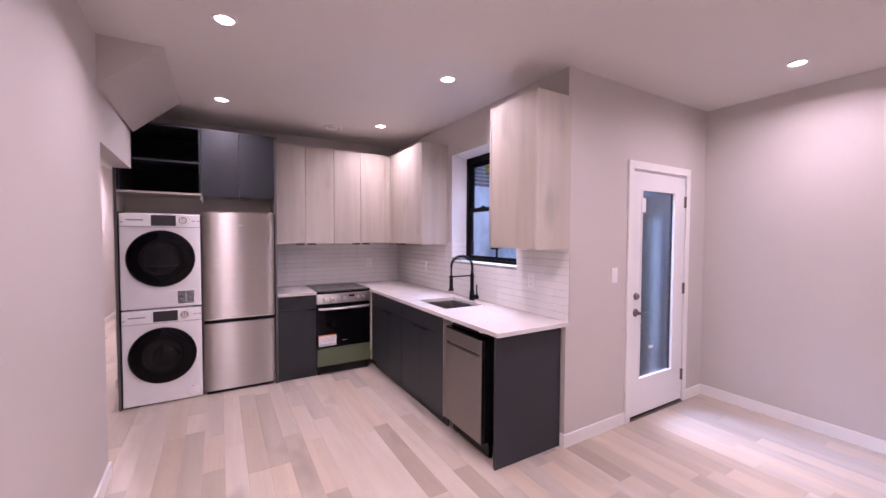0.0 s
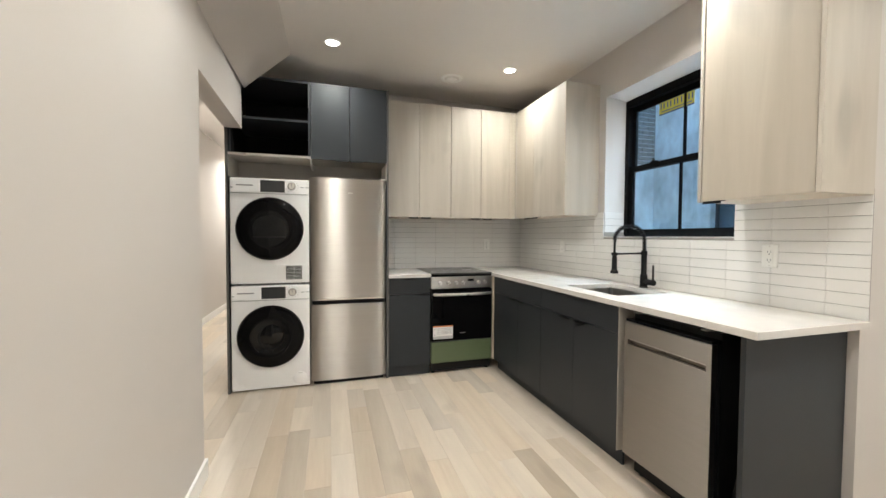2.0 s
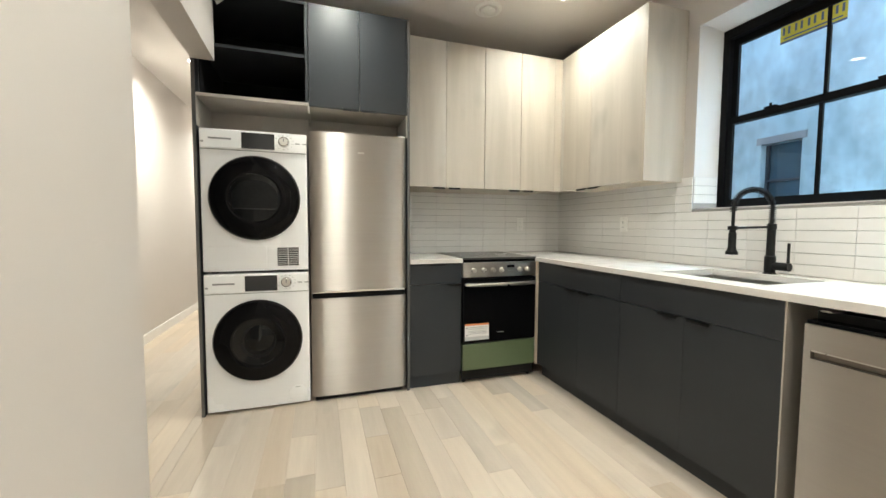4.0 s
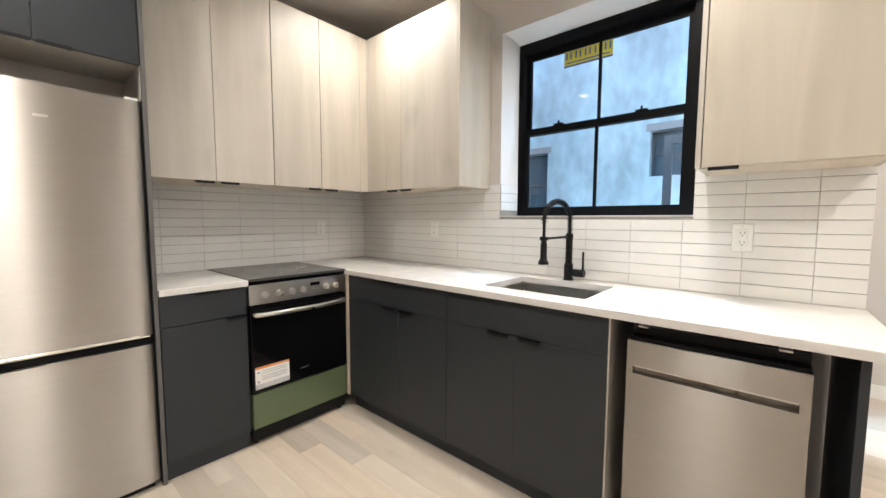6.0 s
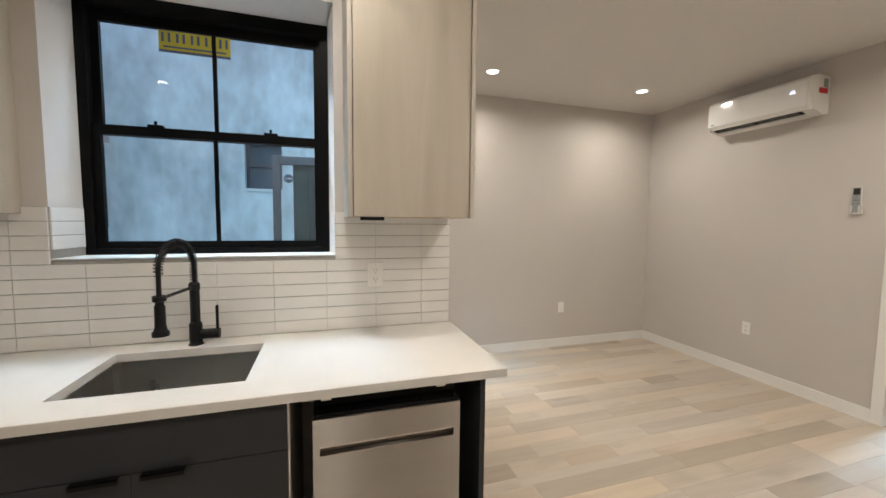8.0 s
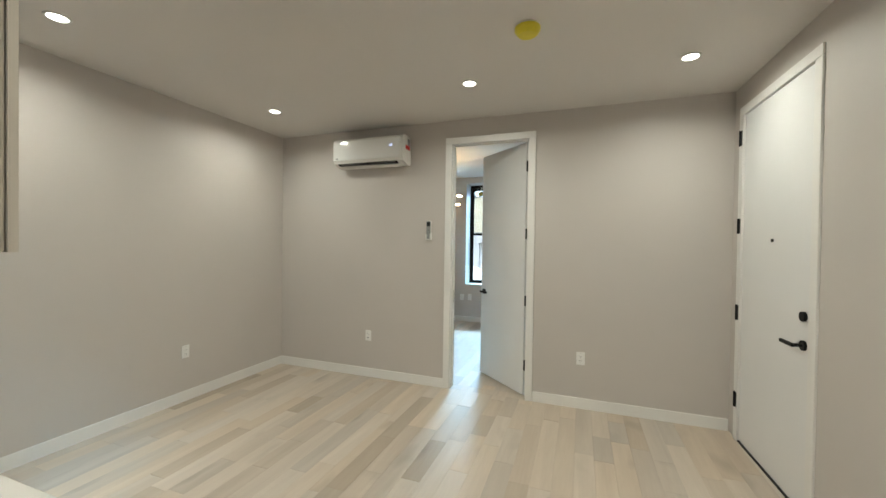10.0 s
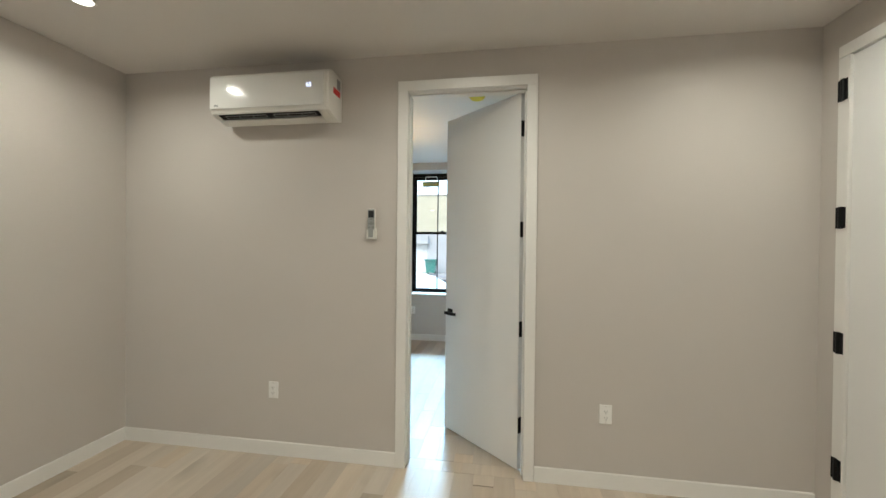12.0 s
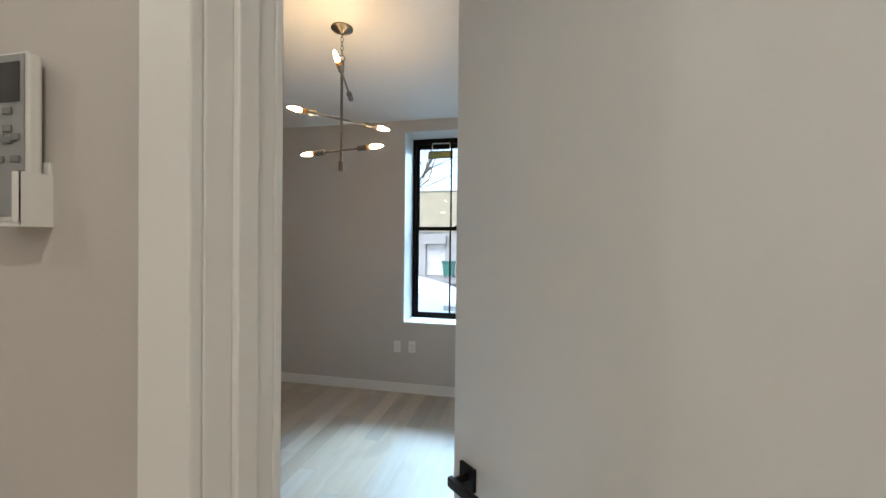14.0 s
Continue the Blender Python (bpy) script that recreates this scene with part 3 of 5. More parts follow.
def double_hung(name, P, u0, u1, z0, z1, meet, label, lock_at, depth=0.075, muntin=True):
    """A black double-hung window. P(u, w, z) gives the world place; u runs along the wall, w outwards from the inner face."""
    def slab(u_0, u_1, w0, w1, z_0, z_1, r=0.0):
        bm = box(u_0, u_1, w0, w1, z_0, z_1, r)
        for v in bm.verts:
            v.co = P(*v.co)
        bmesh.ops.recalc_face_normals(bm, faces=bm.faces)
        return bm
    t = thing(name, P((u0 + u1) / 2, 0, z0), label, "window", "", "structure")
    f = 0.036
    part("frame_jamb", slab(u0, u0 + f, 0, depth, z0, z1), M_BLACKF, t)
    part("frame_jamb", slab(u1 - f, u1, 0, depth, z0, z1), M_BLACKF, t)
    part("frame_head", slab(u0 + f, u1 - f, 0, depth, z1 - 0.055, z1), M_BLACKF, t)
    part("frame_sill", slab(u0 + f, u1 - f, 0, depth, z0, z0 + 0.03), M_BLACKF, t)
    a, b2 = u0 + f, u1 - f
    for nm, w0, w1, lo, hi, top_r, bot_r in (("lower_sash", 0.014, 0.036, z0 + 0.03, meet + 0.02, 0.04, 0.03), ("upper_sash", 0.04, 0.062, meet - 0.02, z1 - 0.055, 0.042, 0.04)):
        s = 0.03
        bm = slab(a, a + s, w0, w1, lo, hi)
        for q in ((b2 - s, b2, w0, w1, lo, hi), (a + s, b2 - s, w0, w1, lo, lo + bot_r), (a + s, b2 - s, w0, w1, hi - top_r, hi)):
            o = slab(*q)
            me = bpy.data.meshes.new("tmp")
            o.to_mesh(me)
            o.free()
            bm.from_mesh(me)
            bpy.data.meshes.remove(me)
        sash = part(nm, bm, M_BLACKF, t)
        wm = (w0 + w1) / 2
        if muntin:
            part("muntin", slab((a + b2) / 2 - 0.008, (a + b2) / 2 + 0.008, w0 + 0.003, w1 - 0.003, lo + bot_r, hi - top_r), M_BLACKF, sash)
        g = part("pane", slab(a + s, b2 - s, wm - 0.002, wm + 0.002, lo + bot_r, hi - top_r), M_PANE, sash)
        g.visible_shadow = False
    for u in lock_at:
        part("sash_lock", slab(u - 0.03, u + 0.03, 0.012, 0.04, meet + 0.02, meet + 0.032, 0.004), M_BLACKF, t)
        part("lock_tab", slab(u - 0.005, u + 0.005, 0.018, 0.026, meet + 0.032, meet + 0.048), M_BLACKF, t)
    return t


def sticker(P, u0, u1, z0, z1, label, letters=5):
    """A yellow maker's sticker with dark bars on the glass."""
    t = thing("window_sticker", P((u0 + u1) / 2, 0, z0), label, "sticker")

    def slab(a, c, w0, w1, lo, hi):
        bm = box(a, c, w0, w1, lo, hi)
        for v in bm.verts:
            v.co = P(*v.co)
        bmesh.ops.recalc_face_normals(bm, faces=bm.faces)
        return bm
    h = z1 - z0
    part("backing", slab(u0, u1, 0.0, 0.001, z0, z1), M_STICKER, t)
    part("border", slab(u0, u1, -0.0012, -0.0002, z1 - h * 0.12, z1), M_BLUE, t, "dark blue strip")
    part("border", slab(u0, u1, -0.0012, -0.0002, z0, z0 + h * 0.1), M_BLUE, t, "dark blue strip")
    w = (u1 - u0) / letters
    for k in range(letters):
        c = u0 + (k + 0.5) * w
        for s in (-1, 1):
            part("bar", slab(c + s * w * 0.22 - w * 0.09, c + s * w * 0.22 + w * 0.09, -0.0012, -0.0002, z0 + h * 0.42, z1 - h * 0.2), M_BLUE, t)
    part("bar", slab(u0 + w * 0.3, u1 - w * 0.3, -0.0012, -0.0002, z0 + h * 0.2, z0 + h * 0.27), M_BLUE, t)
    return t


P1 = lambda u, w, z: Vector((3.79 + w, u, z))
FY0, FY1, FZ1 = 3.2, 4.182, 2.337
double_hung("window_1", P1, FY0, FY1, WZ0, FZ1, 1.79, "black double-hung kitchen window over the sink", (3.46, 3.92))
sticker(lambda u, w, z: Vector((3.838 + w, u, z)), 3.625, 3.905, 2.145, 2.25, "yellow and blue sticker on the kitchen window glass")
P2 = lambda u, w, z: Vector((u, -4.125 - w, z))
double_hung("window_2", P2, BX0, BX1, BZ0, BZ1, 1.665, "tall black double-hung bedroom window", (3.7,))
double_hung("window_3", P2, CX0, CX1, BZ0, BZ1, 1.665, "second tall black double-hung bedroom window", (1.77,))
sticker(lambda u, w, z: Vector((u, -4.172 - w, z)), 3.76, 4.03, 2.42, 2.5, "yellow sticker on the bedroom window glass")
t = thing("shade_bracket", (3.88, -4.12, 2.55), "white wire handle hooked at the window head", "handle")
part("wire", tube(bmesh.new(), [(3.78, -4.118, 2.5), (3.785, -4.112, 2.565), (3.97, -4.112, 2.565), (3.975, -4.118, 2.5)], 0.006), M_PLASTIC, t, "", True)
# sills lining the openings
structure("window_sill", box(X_W, 3.795, WY0 + 0.001, WY1 - 0.001, WZ0 - 0.004, WZ0 + 0.004), M_TRIM, "white painted sill of the kitchen window", "window sill")
structure("window_sill", box(BX0 + 0.001, BX1 - 0.001, -4.13, BY + 0.004, BZ0 - 0.004, BZ0 + 0.006), M_TRIM, "white painted sill of the bedroom window", "window sill")
for y, f in ((WY0, FY0), (WY1, FY1)):
    structure("window_reveal", prism(bmesh.new(), [(X_W + 0.001, y), (3.79, f), (3.872, f), (3.872, y)], 2, WZ0 + 0.004, WZ1), M_CEIL, "white painted reveal beside the kitchen window", "reveal")
structure("window_reveal", prism(bmesh.new(), [(X_W + 0.001, WZ1), (3.79, FZ1), (3.872, FZ1), (3.872, WZ1)], 1, FY0, FY1), M_CEIL, "white painted head of the kitchen window opening", "reveal")
structure("window_sill", box(CX0 + 0.001, CX1 - 0.001, -4.13, BY + 0.004, BZ0 - 0.004, BZ0 + 0.006), M_TRIM, "white painted sill of the second bedroom window", "window sill")
for x in (BX0, BX1, CX0, CX1):
    s = 1 if x in (BX0, CX0) else -1
    structure("window_reveal", box(*sorted((x, x + s * 0.004)), -4.125, BY + 0.001, BZ0 + 0.006, BZ1), M_TRIM, "white painted reveal beside the bedroom window", "reveal")


# ---- ceiling fittings ----
lights = None
for x, y in DOWNLIGHTS:
    if lights is None:
        lights = thing("downlight", (x, y, CEIL), "round recessed ceiling downlight, switched on", "downlight", "ceiling downlights")
        part("trim_ring", lathe(bmesh.new(), (x, y, CEIL), (0, 0, -1), [(0.062, 0), (0.06, 0.005), (0.048, 0.007), (0.046, 0.003)]), M_PLASTIC, lights, "white trim ring", True)
        part("lens", rod((x, y, CEIL - 0.004), (x, y, CEIL - 0.001), 0.046, seg=32), M_LENS, lights, "glowing lens")
    else:
        copy_thing(lights, pose(x, y, CEIL))


def smoke_alarm(x, y, z, label):
    t = thing("smoke_alarm", (x, y, z), label, "smoke alarm", "smoke alarms")
    part("base", lathe(bmesh.new(), (x, y, z), (0, 0, -1), [(0.07, 0), (0.07, 0.012), (0.0, 0.012)]), M_PLASTIC, t, "white base", True)
    part("dust_cover", lathe(bmesh.new(), (x, y, z - 0.012), (0, 0, -1), [(0.072, -0.004), (0.072, 0.012), (0.06, 0.03), (0.05, 0.038), (0, 0.04)]), M_YELLOW, t, "yellow plastic dust cover", True)


smoke_alarm(2.437, 0.9, CEIL, "smoke alarm on the ceiling with a yellow dust cover")
smoke_alarm(2.965, -1.28, 2.735, "bedroom smoke alarm with a yellow dust cover")
t = thing("ceiling_vent", (2.592, 5.02, CEIL), "round white exhaust vent in the kitchen ceiling", "vent")
part("flange", lathe(bmesh.new(), (2.592, 5.02, CEIL), (0, 0, -1), [(0.1, 0), (0.098, 0.006), (0.078, 0.012), (0.07, 0.004), (0.066, 0.001)]), M_PLASTIC, t, "", True)
part("cone", lathe(bmesh.new(), (2.592, 5.02, CEIL), (0, 0, -1), [(0.05, 0.004), (0.052, 0.014), (0.03, 0.022), (0, 0.023)]), M_PLASTIC, t, "", True)


# ---- outlets and switches ----
def outlet(c, n, label, kind="outlet", plate=None):
    """A wall plate at c on a wall that faces n (one of +x, -x, +y, -y)."""
    rot = {"+y": 0, "-x": 90, "-y": 180, "+x": 270}[n]
    m = Matrix.Translation(c) @ Matrix.Rotation(radians(rot), 4, "Z")
    t = thing("wall_outlet" if kind == "outlet" else "light_switch", c, label, "outlet" if kind == "outlet" else "light switch", "wall outlets" if kind == "outlet" else "")

    def put(nm, bm, material, lab=""):
        bm.transform(m)
        return part(nm, bm, material, t, lab)
    put("plate", box(-0.036, 0.036, 0, 0.006, -0.058, 0.058, 0.003), plate or M_PLATE)
    if kind == "outlet":
        put("insert", box(-0.017, 0.017, 0.006, 0.009, -0.034, 0.034, 0.001), plate or M_PLATE)
        for s in (-1, 1):
            for dx in (-0.007, 0.007):
                put("slot", box(dx - 0.0016, dx + 0.0016, 0.0085, 0.0095, s * 0.02 - 0.005, s * 0.02 + 0.005), M_PRINT)
            put("ground_hole", box(-0.003, 0.003, 0.0085, 0.0095, s * 0.02 - 0.0135, s * 0.02 - 0.009), M_PRINT)
    else:
        put("rocker", box(-0.0165, 0.0165, 0.006, 0.010, -0.033, 0.033, 0.002), M_PLASTIC)
    for s in (-1, 1):
        put("screw", rod((0, 0.005, s * 0.048), (0, 0.0068, s * 0.048), 0.003, seg=10), M_STEEL2)
    return t


outlet((X_E, 0.657, 0.45), "-x", "white wall outlet above the skirting")
outlet((4.305, Y_S, 0.45), "+y", "white wall outlet above the skirting")
outlet((2.115, Y_S, 0.45), "+y", "white wall outlet above the skirting")
outlet((3.612, 2.998, 1.165), "-x", "white outlet set in the kitchen tiles", plate=M_PLASTIC)
outlet((3.612, 4.75, 1.165), "-x", "white outlet set in the kitchen tiles", plate=M_PLASTIC)
outlet((3.19, 5.582, 1.165), "-y", "white outlet set in the kitchen tiles", plate=M_PLASTIC)
outlet((4.156, Y_STUB, 1.216), "-y", "white rocker light switch beside the yard door", "switch")
outlet((4.098, BY, 0.463), "+y", "white bedroom wall outlet under the window")
outlet((4.252, BY, 0.458), "+y", "white cable plate beside the bedroom outlet", "switch")

# ---- air conditioner and its remote ----
t = thing("air_conditioner", (4.24, Y_S, 2.25), "white wall-mounted split air conditioner, running", "air conditioner")
AX0, AX1 = 3.822, 4.645
prof = [(Y_S + 0.001, 2.283), (Y_S + 0.001, 2.565), (Y_S + 0.15, 2.568), (Y_S + 0.193, 2.553), (Y_S + 0.205, 2.53), (Y_S + 0.203, 2.35), (Y_S + 0.192, 2.306), (Y_S + 0.06, 2.27)]
bm = prism(bmesh.new(), prof, 0, AX0 + 0.02, AX1 - 0.005)
bmesh.ops.bevel(bm, geom=bm.edges[:], offset=0.004, segments=2, affect="EDGES")
part("body", bm, M_PLASTIC, t)
part("end_cap", prism(bmesh.new(), [(y - (0.004 if y > Y_S + 0.01 else 0), z) for y, z in prof], 0, AX0, AX0 + 0.0185), M_PLASTIC, t)
part("front_panel", box(AX0 + 0.03, AX1 - 0.008, Y_S + 0.203, Y_S + 0.211, 2.33, 2.536, 0.004), M_GLOSSW, t, "glossy white front panel")
A = math.atan2(0.036, 0.132)


def under(u0, u1, v0, v1, n0, n1, r=0.0):
    """On the sloping underside: u along the unit, v down the slope from the front, n off the face."""
    bm = box(u0, u1, v0, v1, n0, n1, r)
    bm.transform(Matrix.Translation((0, Y_S + 0.192, 2.306)) @ Matrix.Rotation(A, 4, "X") @ Matrix.Diagonal((1, -1, 1, 1)))
    bmesh.ops.recalc_face_normals(bm, faces=bm.faces)
    return bm


part("outlet_slot", under(AX0 + 0.075, AX1 - 0.05, 0.012, 0.062, -0.004, 0.002), M_BLACKG, t, "dark air slot")
part("louvre", under(AX0 + 0.07, AX1 - 0.045, 0.064, 0.128, -0.012, -0.006, 0.002), M_PLASTIC, t, "white louvre")
for k in range(2):
    u = AX0 + 0.1 + k * 0.34
    bm = under(u, u + 0.29, 0.02, 0.024, -0.007, -0.004)
    for q in ((u, u + 0.29, 0.048, 0.052), (u, u + 0.004, 0.02, 0.052), (u + 0.286, u + 0.29, 0.02, 0.052), (u + 0.095, u + 0.099, 0.02, 0.052), (u + 0.19, u + 0.194, 0.02, 0.052)):
        o = under(*q, -0.007, -0.004)
        me = bpy.data.meshes.new("tmp")
        o.to_mesh(me)
        o.free()
        bm.from_mesh(me)
        bpy.data.meshes.remove(me)
    part("guard", bm, M_GREYP, t, "grey wire guard in the slot")
part("energy_label", box(AX0 - 0.0012, AX0 - 0.0002, Y_S + 0.03, Y_S + 0.13, 2.43, 2.47), M_RED, t, "red sticker on the side")
part("side_label", box(AX0 - 0.0012, AX0 - 0.0002, Y_S + 0.03, Y_S + 0.08, 2.475, 2.54), M_GREYP, t, "grey sticker on the side")
part("side_label", box(AX0 - 0.0012, AX0 - 0.0002, Y_S + 0.03, Y_S + 0.08, 2.36, 2.425), M_PAPER, t, "pale sticker on the side")
part("maker_mark", box(4.575, 4.605, Y_S + 0.2112, Y_S + 0.212, 2.346, 2.358), M_GREYP, t)
cu = bpy.data.curves.new("digit", "FONT")
cu.body, cu.size, cu.extrude = "65", 0.036, 0.0005
tmp = bpy.data.objects.new("digit", cu)
scene.collection.objects.link(tmp)
bpy.context.view_layer.update()
me = bpy.data.meshes.new_from_object(tmp)
bpy.data.objects.remove(tmp)
bm = bmesh.new()
bm.from_mesh(me)
bm.transform(Matrix.Translation((3.965, Y_S + 0.2122, 2.445)) @ Matrix.Rotation(radians(180), 4, "Z") @ Matrix.Rotation(radians(90), 4, "X"))
part("display_digit", bm, M_DIGIT, t, "lit number 65")

t = thing("remote_holder", (3.602, Y_S, 1.5), "white wall cradle for the air conditioner remote", "holder")
bm = box(3.572, 3.632, Y_S, Y_S + 0.004, 1.505, 1.578, 0.001)
for q in ((3.5715, 3.5745, Y_S, Y_S + 0.03, 1.505, 1.563), (3.629, 3.632, Y_S, Y_S + 0.03, 1.505, 1.563), (3.5715, 3.585, Y_S + 0.027, Y_S + 0.03, 1.505, 1.563), (3.62, 3.632, Y_S + 0.027, Y_S + 0.03, 1.505, 1.563), (3.5715, 3.632, Y_S, Y_S + 0.03, 1.502, 1.506)):
    bx(bm, *q)
part("cradle", bm, M_PLASTIC, t)
t = thing("remote_control", (3.602, Y_S + 0.016, 1.507), "grey and white remote control standing in its cradle", "remote control")
part("case", box(3.577, 3.627, Y_S + 0.006, Y_S + 0.022, 1.5065, 1.701, 0.004), M_PLASTIC, t)
part("face", box(3.5785, 3.6255, Y_S + 0.0222, Y_S + 0.0235, 1.513, 1.697, 0.0005), M_GREYP, t, "grey face plate")
part("screen", box(3.584, 3.62, Y_S + 0.0236, Y_S + 0.0245, 1.643, 1.688), M_DISPLAY, t, "dark screen")
for k, (u, v) in enumerate(((3.602, 1.633), (3.602, 1.613), (3.59, 1.603), (3.614, 1.603), (3.602, 1.6), (3.59, 1.578), (3.614, 1.578))):
    part("button", box(u - 0.007, u + 0.007, Y_S + 0.0236, Y_S + 0.0255, v - 0.004, v + 0.004, 0.001), M_BUTTON, t)


# ---- kitchen: tall units and appliances ----
FY = 4.97          # front of the tall units


def side_panel(x0, x1, label):
    t = thing("tall_panel", ((x0 + x1) / 2, 5.28, 0), label, "panel", "tall side panels")
    part("board", box(x0, x1, FY - 0.005, Y_N - 0.002, 0, 2.505, 0.001), M_DARK, t)
    # thin grey strip paints the light that the graphite edge catches
    part("lit_edge", box(x0 + 0.0005, x1 - 0.0005, FY - 0.0062, FY - 0.0052, 0.001, 2.504), M_EDGELIGHT, t, "panel edge with its caught light coloured in grey")


side_panel(0.736, 0.754, "tall graphite side panel beside the washer")
side_panel(1.986, 2.003, "tall graphite side panel beside the fridge")


def pull(t, a, c, axis="x", face=0.0, out=-1, z=0.0, down=False):
    """A thin black edge pull from a to c along an axis, on the edge of a front at face."""
    lo, hi = sorted((face + 0.012 * -out, face + out * 0.022))
    hz = (z - 0.010, z - 0.001) if down else (z + 0.0005, z + 0.003)
    q = lambda u0, u1, w0, w1, z0, z1: (u0, u1, w0, w1, z0, z1) if axis == "x" else (w0, w1, u0, u1, z0, z1)
    bm = box(*q(a, c, lo, hi, z - 0.0012, z + 0.0012))
    e0, e1 = sorted((face + out * 0.019, face + out * 0.022))
    bx(bm, *q(a, c, e0, e1, z - 0.012, z + 0.0012))
    return part("pull", bm, M_BLACK, t, "thin black edge pull")


# open niche above the washer
t = thing("open_cabinet", (1.06, 5.3, 1.895), "open graphite cabinet with one shelf above the washer", "cabinet")
part("base_board", box(0.755, 1.362, FY, Y_N - 0.003, 1.885, 1.903), M_CARC, t)
part("top_board", box(0.755, 1.362, FY, Y_N - 0.003, 2.487, 2.505), M_DARK, t)
part("side_board", box(0.7555, 0.772, FY, Y_N - 0.003, 1.903, 2.487), M_DARK, t)
part("side_board", box(1.346, 1.362, FY, Y_N - 0.003, 1.903, 2.487), M_DARK, t)
# back board and thin inner sheets paint in the shade inside the niche
part("back_board", box(0.772, 1.346, Y_N - 0.02, Y_N - 0.003, 1.903, 2.487), M_INSHADE, t)
part("shade_lining", box(0.7725, 0.7745, FY + 0.02, Y_N - 0.02, 1.904, 2.486), M_INSHADE, t)
part("shade_lining", box(1.3435, 1.3455, FY + 0.02, Y_N - 0.02, 1.904, 2.486), M_INSHADE, t)
part("shade_lining", box(0.775, 1.343, FY + 0.02, Y_N - 0.02, 1.9035, 1.9055), M_INSHADE, t)
part("shelf", box(0.775, 1.343, FY + 0.004, Y_N - 0.02, 2.172, 2.19), M_DARK, t)
# closed cabinet above the fridge
t = thing("wall_cabinet", (1.67, 5.3, 1.895), "graphite two-door cabinet above the fridge", "cabinet")
part("carcass", box(1.3635, 1.985, FY + 0.02, Y_N - 0.003, 1.888, 2.505), M_CARC, t)
for a, c in ((1.366, 1.6725), (1.6755, 1.984)):
    part("door", box(a, c, FY, FY + 0.019, 1.885, 2.505, 0.0015), M_DARK, t)
pull(t, 1.57, 1.665, "x", FY, -1, 1.883)
pull(t, 1.683, 1.778, "x", FY, -1, 1.883)
# lining behind, between appliances and cabinets
t = thing("niche_lining", (1.37, 5.2, 1.74), "grey board lining of the gap above the appliances", "panel")
part("lining_side", box(0.7545, 0.757, FY + 0.002, Y_N - 0.01, 1.72, 1.884), M_CARC, t)
part("lining_side", box(1.983, 1.9855, FY + 0.002, Y_N - 0.01, 1.74, 1.884), M_CARC, t)
part("lining_back", box(0.757, 1.983, 5.30, 5.315, 1.70, 1.884), M_CARC, t)
part("divider", box(1.357, 1.369, FY + 0.002, 5.30, 1.84, 1.884), M_CARC, t)


